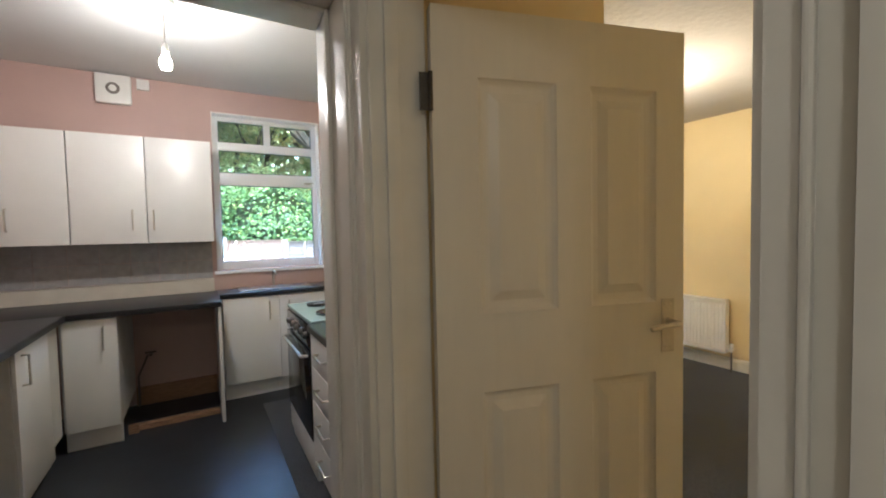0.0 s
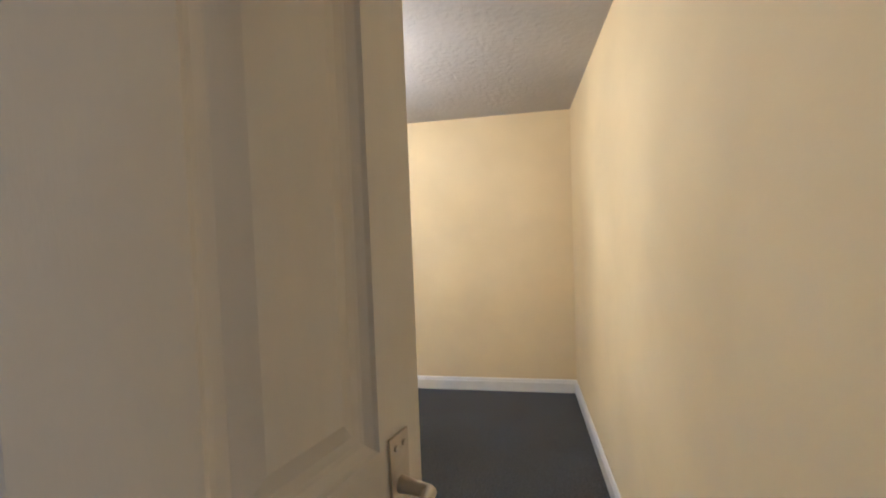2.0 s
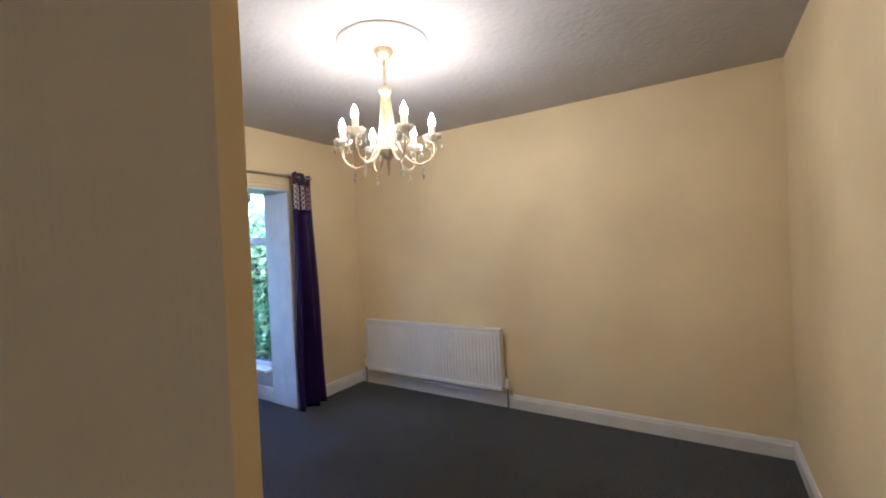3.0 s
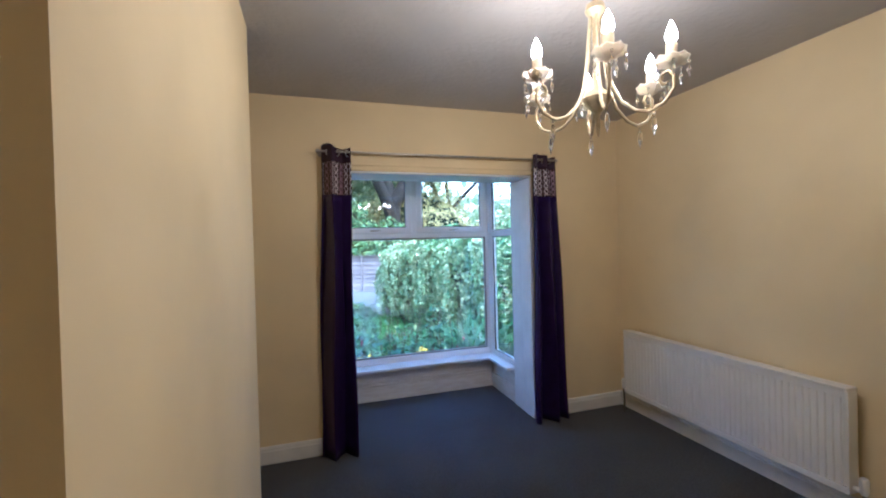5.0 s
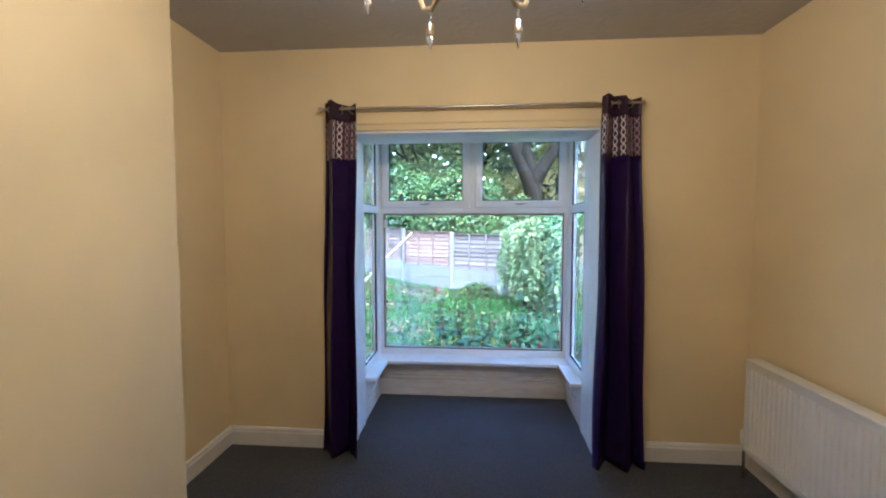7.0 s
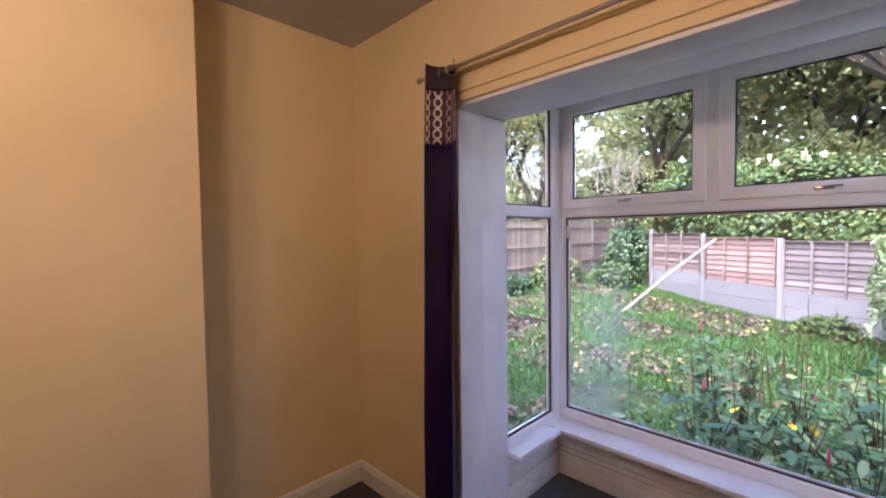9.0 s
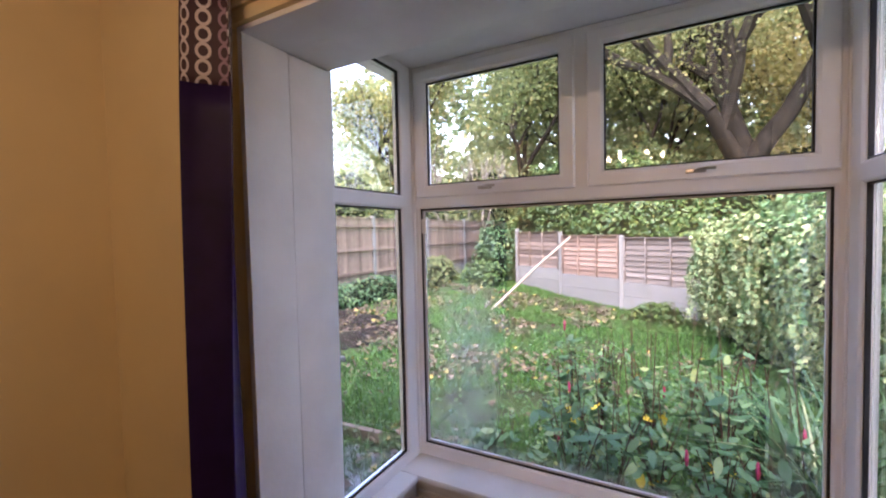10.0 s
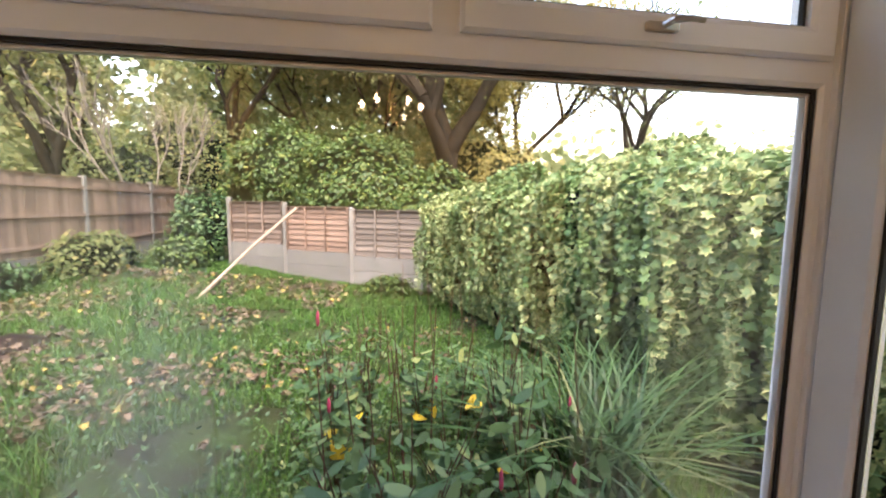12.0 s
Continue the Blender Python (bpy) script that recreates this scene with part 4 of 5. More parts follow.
def kitchen_window():
    w = tagged(new("window_4"), "white plastic kitchen window with small top lights", "window", kind="structure")
    x0, x1, y0, y1 = -2.255, -1.315, KY + 0.10, KY + 0.16
    bm = bmesh.new()
    bars = [(x0, x0 + 0.055, 1.08, 2.495), (x1 - 0.055, x1, 1.08, 2.495)]
    for z0, z1 in ((1.08, 1.15), (1.862, 1.975), (2.179, 2.255), (2.445, 2.495)):
        bars.append((x0 + 0.055, x1 - 0.055, z0, z1))
    xm = (x0 + x1) / 2
    bars.append((xm - 0.03, xm + 0.03, 2.255, 2.445))
    for a, b, c, d in bars:
        box(bm, a, b, y0, y1, c, d, bevel=0.006)
    part("window_frame", bm, UPVC, w, smooth=True)
    for a, b, c, d in ((x0 + 0.056, x1 - 0.056, 1.151, 1.861), (x0 + 0.056, x1 - 0.056, 1.976, 2.178), (x0 + 0.056, xm - 0.031, 2.256, 2.444), (xm + 0.031, x1 - 0.056, 2.256, 2.444)):
        framed(w, "gasket", a, b, c, d, 0.005, y0 + 0.02, y0 + 0.035, GASKET, 0)
        pane(w, (a + 0.001, y0 + 0.026, c + 0.001), (b - 0.001, y0 + 0.031, d - 0.001))
    catch(w, -1.42, y0, 1.90)
    boxes_part("reveal", [(x0 - 0.0, x0 + 0.012, KY + 0.001, y0, 1.08, 2.495), (x1 - 0.012, x1, KY + 0.001, y0, 1.08, 2.495),
                          (x0 + 0.012, x1 - 0.012, KY + 0.001, y0, 2.483, 2.495)], BOARD, w)
    boxes_part("window_sill", [(x0 - 0.02, x1 + 0.01, KY - 0.03, y0, 1.05, 1.078)], BOARD, w, bevel=0.004)


kitchen_window()

fan = thing("extractor_fan", "square white extractor fan high on the pink wall", "fan")
bm = bmesh.new()
box(bm, -3.04, -2.81, KY - 0.06, KY, 2.46, 2.69, bevel=0.02)
part("housing", bm, WHITEP, fan, smooth=True)
for r0, m in ((0.045, STEEL), (0.026, WHITEP)):
    bm = bmesh.new()
    lathe(bm, [(r0, -0.06), (r0, -0.066 if m is STEEL else -0.07), (r0 - 0.01, -0.067 if m is STEEL else -0.072)], (-2.925, KY, 2.575), 22, "y")
    part("grille_ring", bm, m, fan, "round fan grille", smooth=True)
spur = thing("fan_spur", "small white junction box beside the fan", "junction box")
boxes_part("cover", [(-2.775, -2.69, KY - 0.03, KY, 2.60, 2.685)], WHITEP, spur, bevel=0.006)

pend = thing("pendant_light", "bare lit bulb hanging from the kitchen ceiling", "pendant light", (-2.506, 3.10, 0.07))
bm = bmesh.new()
lathe(bm, [(0.02, KCEIL - 0.105), (0.05, KCEIL - 0.095), (0.055, KCEIL - 0.07)], n=18)
part("rose", bm, WHITEP, pend, smooth=True)
bm = bmesh.new()
tube(bm, [(0, 0, KCEIL - 0.10), (0, 0, 2.38)], 0.004, 6)
lathe(bm, [(0.012, 2.335), (0.018, 2.345), (0.016, 2.38), (0.006, 2.395)], n=14)
part("lampholder", bm, WHITEP, pend, smooth=True)
bm = bmesh.new()
lathe(bm, [(0.004, 2.245), (0.022, 2.252), (0.031, 2.275), (0.028, 2.30), (0.014, 2.325), (0.013, 2.336)], n=18)
b = part("bulb", bm, BULB, pend, "lit bulb", smooth=True)
b.visible_shadow = False


# ---- garden ----
rng = np.random.default_rng(7)
GRASSG = material("lawn_soil", (0.028, 0.045, 0.012), 0.95, second=(0.022, 0.020, 0.011), scale=2.2, bump=0.8, bump_scale=60, gloss=0.08)
SOIL = material("dark_garden_soil", (0.0186, 0.01364, 0.00992), 0.95, vary=0.25, scale=12, bump=1.0, bump_scale=50, gloss=0.08)
CONCRETE = material("weathered_concrete", (0.165, 0.153, 0.128), 0.85, second=(0.130, 0.126, 0.098), scale=5, bump=0.3, bump_scale=80, random_value=0.12)
SLAB = material("wet_paving_slab", (0.085, 0.083, 0.082), 0.45, second=(0.0682, 0.0682, 0.062), scale=7, bump=0.2, bump_scale=50, random_value=0.1)
FENCEW = material("weathered_fence_board", (0.145, 0.105, 0.076), 0.85, second=(0.1178, 0.0899, 0.0682), scale=9, bump=0.35, bump_scale=60, stretch=(1, 1, 7), random_value=0.42, gloss=0.08)
FENCEV = material("brown_fence_board", (0.235, 0.160, 0.105), 0.85, second=(0.145, 0.108, 0.080), scale=9, bump=0.35, bump_scale=60, stretch=(7, 7, 1), random_value=0.28, gloss=0.08)
PLANK = material("pale_timber_pole", (0.2976, 0.2232, 0.1426), 0.75, vary=0.15, scale=20)
BARK = material("grey_brown_bark", (0.034, 0.027, 0.019), 0.95, second=(0.016, 0.014, 0.010), scale=9, bump=0.15, bump_scale=14, stretch=(1, 1, 0.3), gloss=0.0)
PALEBARK = material("pale_thin_bark", (0.186, 0.155, 0.1116), 0.9, vary=0.2, scale=20)
# near-black green: the shade deep in foliage, put into the colour
DARKIN = material("painted_foliage_shade", (0.01116, 0.01612, 0.0062), 1.0, vary=0.3, scale=7, bump=1.0, bump_scale=20, gloss=0.08)
GRASS = leaf_material("grass_blades", (0.026, 0.080, 0.010), (0.066, 0.150, 0.020), (0.105, 0.140, 0.034), 0.6)
LITTER = leaf_material("fallen_leaves", (0.046, 0.030, 0.019), (0.145, 0.106, 0.062), (0.34, 0.25, 0.05), 0.7, 0.1)
IVY = leaf_material("variegated_ivy_leaves", (0.22, 0.27, 0.09), (0.44, 0.46, 0.19), (0.62, 0.59, 0.28), 0.42, 0.2)
IVYC = leaf_material("green_ivy_leaf_hearts", (0.070, 0.135, 0.045), (0.150, 0.225, 0.080), (0.30, 0.34, 0.13), 0.42, 0.1)
IVYG = leaf_material("green_ivy_leaves", (0.050, 0.115, 0.035), (0.150, 0.230, 0.075), (0.32, 0.35, 0.13), 0.42, 0.2)
RHODO = leaf_material("glossy_laurel_leaves", (0.024, 0.056, 0.012), (0.080, 0.130, 0.026), (0.190, 0.210, 0.045), 0.5)
OAKL = leaf_material("autumn_oak_leaves", (0.160, 0.200, 0.060), (0.330, 0.310, 0.110), (0.48, 0.37, 0.12), 0.6, 0.6)
GOLD = leaf_material("golden_autumn_leaves", (0.19, 0.18, 0.05), (0.33, 0.26, 0.08), (0.40, 0.34, 0.12), 0.6, 0.5)
WOODL = leaf_material("woodland_leaves", (0.110, 0.165, 0.055), (0.260, 0.285, 0.100), (0.40, 0.33, 0.12), 0.6, 0.6)
STRAP = leaf_material("strap_leaves", (0.016, 0.052, 0.014), (0.048, 0.105, 0.030), (0.20, 0.21, 0.09), 0.45)
HERB = leaf_material("dark_herb_leaves", (0.022, 0.062, 0.018), (0.085, 0.150, 0.052), (0.21, 0.24, 0.08), 0.5)
PALEW = leaf_material("pale_autumn_woods", (0.17, 0.22, 0.09), (0.33, 0.34, 0.15), (0.50, 0.41, 0.16), 0.7, 0.6)
YELLOWL = leaf_material("bright_yellow_leaves", (0.50, 0.34, 0.02), (0.62, 0.46, 0.03), (0.68, 0.55, 0.08), 0.5)
ORANGEF = material("orange_brown_fence_board", (0.205, 0.135, 0.092), 0.85, second=(0.150, 0.103, 0.075), scale=9, bump=0.35, bump_scale=60, stretch=(1, 1, 7), random_value=0.34, gloss=0.08)
GREYF = material("silvered_fence_board", (0.160, 0.130, 0.100), 0.85, second=(0.115, 0.096, 0.078), scale=9, bump=0.35, bump_scale=60, stretch=(1, 1, 7), random_value=0.36, gloss=0.08)
STEM = material("reddish_stem", (0.062, 0.031, 0.0186), 0.7, gloss=0.08)
FLOWER = material("crimson_flower_spike", (0.32, 0.025, 0.07), 0.7, vary=0.2, scale=60)


def ground_z(x, y):
    """The lawn lies below the house floor and climbs towards the side fence."""
    side = min(max(-x, 0.0), 6.0) * min(max((y - 5.2) / 2.0, 0.0), 1.0)
    return -0.42 + 0.075 * side + 0.025 * math.sin(1.3 * x + 0.7) * math.sin(1.1 * y) * min(1.0, max(0.0, y - 5.3))


def ground():
    xs = [-3000, -400, -80, -30, -14] + [-9 + 0.4 * k for k in range(41)] + [12, 30, 80, 400, 3000]
    ys = [-3000, -400, -60, -10, 0, 3] + [5.0 + 0.35 * k for k in range(43)] + [24, 40, 90, 400, 3000]
    bm = bmesh.new()
    g = [[bm.verts.new((x, y, ground_z(x, y))) for x in xs] for y in ys]
    for a, b in zip(g, g[1:]):
        for k in range(len(xs) - 1):
            bm.faces.new((a[k], a[k + 1], b[k + 1], b[k]))
    tagged(part("ground", bm, GRASSG, smooth=True), "rough lawn with bare earth and fallen leaves", "ground", kind="structure")


ground()

OVAL = np.array([(0, -0.5), (0.26, -0.22), (0.30, 0.08), (0.0, 0.5), (-0.30, 0.08), (-0.26, -0.22)])
LOBED = np.array([(0, -0.45), (0.42, -0.38), (0.26, -0.02), (0.46, 0.22), (0.12, 0.2), (0.0, 0.55), (-0.12, 0.2), (-0.46, 0.22), (-0.26, -0.02), (-0.42, -0.38)])
BROAD = np.array([(0, -0.5), (0.13, -0.38), (0.20, -0.15), (0.17, 0.1), (0.08, 0.33), (0.0, 0.5), (-0.08, 0.33), (-0.17, 0.1), (-0.20, -0.15), (-0.13, -0.38)])
LANCE = np.array([(0, -0.5), (0.13, -0.15), (0.12, 0.15), (0.0, 0.5), (-0.12, 0.15), (-0.13, -0.15)])


def leaf_mesh(name, centres, sizes, shape, mat, parent=None, facing=None, spread=1.0, droop=0.0, label="", fold=0.12, inner=None):
    """Many separate leaves, each one a small folded blade, turned about a common way or about each leaf's own."""
    c = np.asarray(centres, float)
    n = len(c)
    s = np.broadcast_to(np.asarray(sizes, float), (n,))
    nor = rng.normal(size=(n, 3)) * spread
    nor = nor + (np.asarray(facing, float) if facing is not None else np.array([0, 0, 0.8]))
    nor /= np.linalg.norm(nor, axis=1, keepdims=True) + 1e-9
    axis = rng.normal(size=(n, 3)) + np.array([0, 0, -droop * 2])
    axis -= nor * np.sum(axis * nor, axis=1, keepdims=True)
    axis /= np.linalg.norm(axis, axis=1, keepdims=True) + 1e-9
    side = np.cross(nor, axis)
    k = len(shape)
    lift = -fold * np.abs(shape[:, 0])
    pts = (c[:, None, :] + s[:, None, None] * (side[:, None, :] * shape[None, :, 0:1] + axis[:, None, :] * shape[None, :, 1:2] + nor[:, None, :] * lift[None, :, None]))
    me = bpy.data.meshes.new(name)
    me.from_pydata(pts.reshape(-1, 3).tolist(), [], np.arange(n * k).reshape(n, k).tolist())
    me.materials.append(mat)
    ob = new(name, me)
    if parent is not None:
        ob.parent = parent
    if label:
        tagged(ob, label=label)
    if inner is not None:
        for way in (1, -1):
            core = c[:, None, :] + nor[:, None, :] * (way * 0.0025) + 0.62 * (pts - c[:, None, :])
            mi = bpy.data.meshes.new("leaf_hearts")
            mi.from_pydata(core.reshape(-1, 3).tolist(), [], np.arange(n * k).reshape(n, k).tolist())
            mi.materials.append(inner)
            heart = new("leaf_hearts", mi)
            heart.parent = parent
    return ob


def blade_mesh(name, roots, heights, lean, width, mat, parent=None, label="", steps=3):
    """Grass-like blades that bend over: root, height, sideways lean."""
    verts, faces = [], []
    for (x, y, z), h, w in zip(roots, heights, np.broadcast_to(width, (len(roots),))):
        a = rng.uniform(0, 2 * math.pi)
        d = lean * h * rng.uniform(0.3, 1.2)
        px, py = -math.sin(a) * w, math.cos(a) * w
        base = len(verts)
        for i in range(steps):
            u = i / steps
            q = d * u * u
            zz = z + h * (u - 0.35 * lean * u * u)
            k = 1 - 0.7 * u
            verts.append((x + math.cos(a) * q + px * k, y + math.sin(a) * q + py * k, zz))
            verts.append((x + math.cos(a) * q - px * k, y + math.sin(a) * q - py * k, zz))
        verts.append((x + math.cos(a) * d, y + math.sin(a) * d, z + h * (1 - 0.35 * lean)))
        for i in range(steps - 1):
            faces.append((base + 2 * i, base + 2 * i + 1, base + 2 * i + 3, base + 2 * i + 2))
        faces.append((base + 2 * steps - 2, base + 2 * steps - 1, base + 2 * steps))
    me = bpy.data.meshes.new(name)
    me.from_pydata(verts, [], faces)
    me.materials.append(mat)
    ob = new(name, me)
    if parent is not None:
        ob.parent = parent
    if label:
        tagged(ob, label=label)
    return ob


def scatter(n, x0, x1, y0, y1, keep=lambda x, y: True):
    out = []
    while len(out) < n:
        x, y = rng.uniform(x0, x1), rng.uniform(y0, y1)
        if keep(x, y):
            out.append((x, y, ground_z(x, y)))
    return out


def on_lawn(x, y):
    patch = math.sin(1.9 * x + 0.6) + math.sin(2.3 * y + 1.0) + 0.8 * math.sin(4.1 * x - 3.3 * y)
    return patch > -1.5 and not (x < -2.9 and y < 8.8) and not (x > 1.3 + (12.0 - y) * 0.25)


near = scatter(42000, -4.4, 2.4, 5.3, 9.5, on_lawn)
far = scatter(32000, -5.4, 1.9, 9.5, 15.5, on_lawn)
g = blade_mesh("lawn_grass", near + far, np.concatenate([rng.uniform(0.04, 0.12, len(near)), rng.uniform(0.05, 0.13, len(far))]), 0.8,
               np.concatenate([np.full(len(near), 0.0035), np.full(len(far), 0.006)]), GRASS, steps=2)
tagged(g, "rough uncut green lawn grass", "grass", kind="stuff")
tall = scatter(2200, -1.9, 1.5, 5.4, 11.5, on_lawn) + scatter(3000, -5.4, -2.0, 5.6, 12.0, lambda x, y: not (x < -2.9 and 6.7 < y < 9.3)) + scatter(1200, -4.5, -1.6, 5.6, 7.2)
g = blade_mesh("tall_grass", tall, rng.uniform(0.12, 0.34, len(tall)), 0.9, 0.005, GRASS)
tagged(g, "tufts of long grass beside the soil bed", "grass", kind="stuff")
fall = scatter(4200, -4.6, 1.6, 5.3, 13.2, lambda x, y: noise.noise(Vector((x * 0.8, y * 0.8, 2))) + 0.5 * noise.noise(Vector((x * 2.5, y * 2.5, 4))) - 0.13 * (x + 1.2) > rng.uniform(-0.2, 0.42))
lv = leaf_mesh("fallen_leaves", np.array(fall) + np.column_stack([np.zeros((len(fall), 2)), rng.uniform(0.045, 0.095, len(fall))]), rng.uniform(0.045, 0.10, len(fall)), LOBED, LITTER, facing=(0, 0, 1), spread=0.5, fold=0.55)
tagged(lv, "brown and yellow fallen leaves on the lawn", "leaves", kind="stuff")
weeds = scatter(5200, -2.4, 2.0, 5.3, 10.0)
lv = leaf_mesh("low_weeds", np.array(weeds) + np.column_stack([np.zeros((len(weeds), 2)), rng.uniform(0.02, 0.12, len(weeds))]), rng.uniform(0.02, 0.05, len(weeds)), OVAL, HERB, facing=(0, 0, 1), spread=0.6)
tagged(lv, "low green weeds among the grass", "weeds", kind="stuff")
cover = scatter(3000, -0.4, 1.7, 5.25, 8.6, lambda x, y: noise.noise(Vector((x * 1.3, y * 1.3, 5))) + 0.35 * (x + 0.4) > -0.1)
lv = leaf_mesh("ground_cover", np.array(cover) + np.column_stack([np.zeros((len(cover), 2)), rng.uniform(0.02, 0.11, len(cover))]), rng.uniform(0.03, 0.065, len(cover)), OVAL, HERB, facing=(0, 0, 1), spread=0.7)
tagged(lv, "low leafy ground cover in the border below the window", "plants", kind="stuff")


# ---- fences ----
def fence_run(label, posts, height, low, board, group):
    f = thing("fence", label, "fence", group=group)
    pts = [Vector((x, y, 0)) for x, y in posts]
    for p in pts:
        bm = bmesh.new()
        z = ground_z(p.x, p.y)
        box(bm, p.x - 0.05, p.x + 0.05, p.y - 0.05, p.y + 0.05, z - 0.3, z + height + 0.07, bevel=0.012)
        part("post", bm, CONCRETE, f, "concrete fence post")
    for bay, (a, b) in enumerate(zip(pts, pts[1:])):
        lap = (FENCEW, GREYF, ORANGEF)[bay % 3]
        d = (b - a).normalized()
        nrm = Vector((-d.y, d.x, 0))
        length = (b - a).length
        z = (ground_z(a.x, a.y) + ground_z(b.x, b.y)) / 2

        def plank(u0, u1, z0, z1, t0, t1, tip=0.0):
            bm = bmesh.new()
            v = box(bm, 0, u1 - u0, t0, t1, z0, z1)
            if tip:
                for q in v:
                    if q.co.z > z0 + 0.01:
                        q.co.y += tip
            m = Matrix((d, nrm, Vector((0, 0, 1)))).transposed().to_4x4()
            bm.transform(Matrix.Translation(a + d * u0) @ m)
            return bm

        rows = 2 if low > 0.4 else 1
        for r in range(rows):
            part("gravel_board", plank(0.045, length - 0.045, z - 0.1 * (r == 0) + low * r / rows, z + low * (r + 1) / rows - 0.006, -0.025, 0.025), CONCRETE, f, "pale concrete gravel board")
        if board == "flat":
            n = 8
            hb = (height - low) / n
            for r in range(n):
                part("board", plank(0.05, length - 0.05, z + low + r * hb, z + low + (r + 1.12) * hb + rng.uniform(-0.006, 0.006), -0.008, 0.008, -0.026), lap, f)
            for u in (0.06, length * 0.36, length * 0.66, length - 0.10):
                part("batten", plank(u, u + 0.04, z + low, z + height + 0.01, 0.020, 0.048), lap, f)
            part("capping", plank(0.05, length - 0.05, z + height + 0.01, z + height + 0.03, -0.04, 0.04), lap, f)
        else:
            n = int(length / 0.13)
            wb = (length - 0.1) / n
            for k in range(n):
                part("board", plank(0.05 + k * wb + 0.001, 0.05 + (k + 1) * wb - 0.001, z + low, z + height + rng.uniform(-0.01, 0.01), -0.006 + 0.004 * (k % 2), 0.010 + 0.004 * (k % 2)), FENCEV, f)
            for zz in (0.12, 0.5, 0.88):
                h0 = low + (height - low) * zz
                part("rail", plank(0.05, length - 0.05, z + h0 - 0.03, z + h0 + 0.03, -0.05, -0.008), FENCEV, f)
            part("capping", plank(0.05, length - 0.05, z + height + 0.012, z + height + 0.03, -0.03, 0.04), FENCEV, f)
    return f


fence_run("weathered lap-board fence on concrete gravel boards", [(-3.23, 15.0), (-1.74, 14.0), (-0.22, 13.1), (1.3, 12.2), (2.8, 11.3)][::-1], 1.56, 0.62, "flat", "garden fences")
fence_run("brown vertical-board fence with concrete posts", [(-5.5, 6.1 + 2.5 * k) for k in range(7)], 1.75, 0.34, "upright", "garden fences")

pole_ = thing("leaning_pole", "pale timber pole leaning against the back fence", "pole")
bm = bmesh.new()
tube(bm, [(-2.48, 10.94, -0.24), (-2.0, 12.4, 0.50), (-1.45, 13.74, 1.20)], 0.028, 8)
part("shaft", bm, PLANK, pole_, smooth=True)

# ---- bed, slabs, edging on the fence side ----
bm = bmesh.new()
for q in range(16):
    u, v = (q % 4 - 1.5) / 1.5, (q // 4 - 1.5) / 1.5
    x, y = -4.25 + 0.85 * u + rng.uniform(-0.1, 0.1), 8.1 + 0.75 * v + rng.uniform(-0.1, 0.1)
    lathe(bm, [(rng.uniform(0.35, 0.55), -0.1), (rng.uniform(0.2, 0.3), 0.06), (0.05, rng.uniform(0.08, 0.14))], (x, y, ground_z(x, y)), 12)
for v in bm.verts:
    v.co += Vector((noise.noise(v.co * 3), noise.noise(v.co * 3 + Vector((5, 0, 0))), noise.noise(v.co * 4) * 0.5)) * 0.07
tagged(part("soil_heap", bm, SOIL, smooth=True), "heap of dark bare soil beside the fence", "soil", kind="stuff")
for k, (x, y, w, d) in enumerate(((-3.7, 7.0, 1.7, 0.42), (-2.9, 6.45, 0.6, 0.35))):
    st = thing("stone_slab", "grey stone slab lying on the soil", "slab", (x, y, ground_z(x, y) + 0.01), 12 * k - 8, group="loose slabs")
    bm = bmesh.new()
    box(bm, -w / 2, w / 2, -d / 2, d / 2, -0.09, 0.02, bevel=0.012)
    part("stone", bm, SLAB, st)
for x, y, turn, ln in ((-2.7, 6.15, 8, 1.2), (-1.8, 5.95, 3, 0.7)):
    e = thing("edging_timber", "short weathered timber edging the bed", "timber", (x, y, ground_z(x, y)), turn, group="bed edging")
    bm = bmesh.new()
    box(bm, -ln / 2, ln / 2, -0.03, 0.03, -0.05, 0.09, bevel=0.008)
    part("beam", bm, FENCEW, e)
pav = tagged(new("pavement"), "wet grey paving slabs beside the house", "paving", kind="structure")
for i in range(6):
    for j in range(2):
        bm = bmesh.new()
        x = -3.4 + i * 0.46
        box(bm, x, x + 0.45, 5.08 + j * 0.46, 5.53 + j * 0.46, -0.46, -0.385 + rng.uniform(-0.004, 0.004), bevel=0.006)
        part("slab", bm, SLAB, pav)


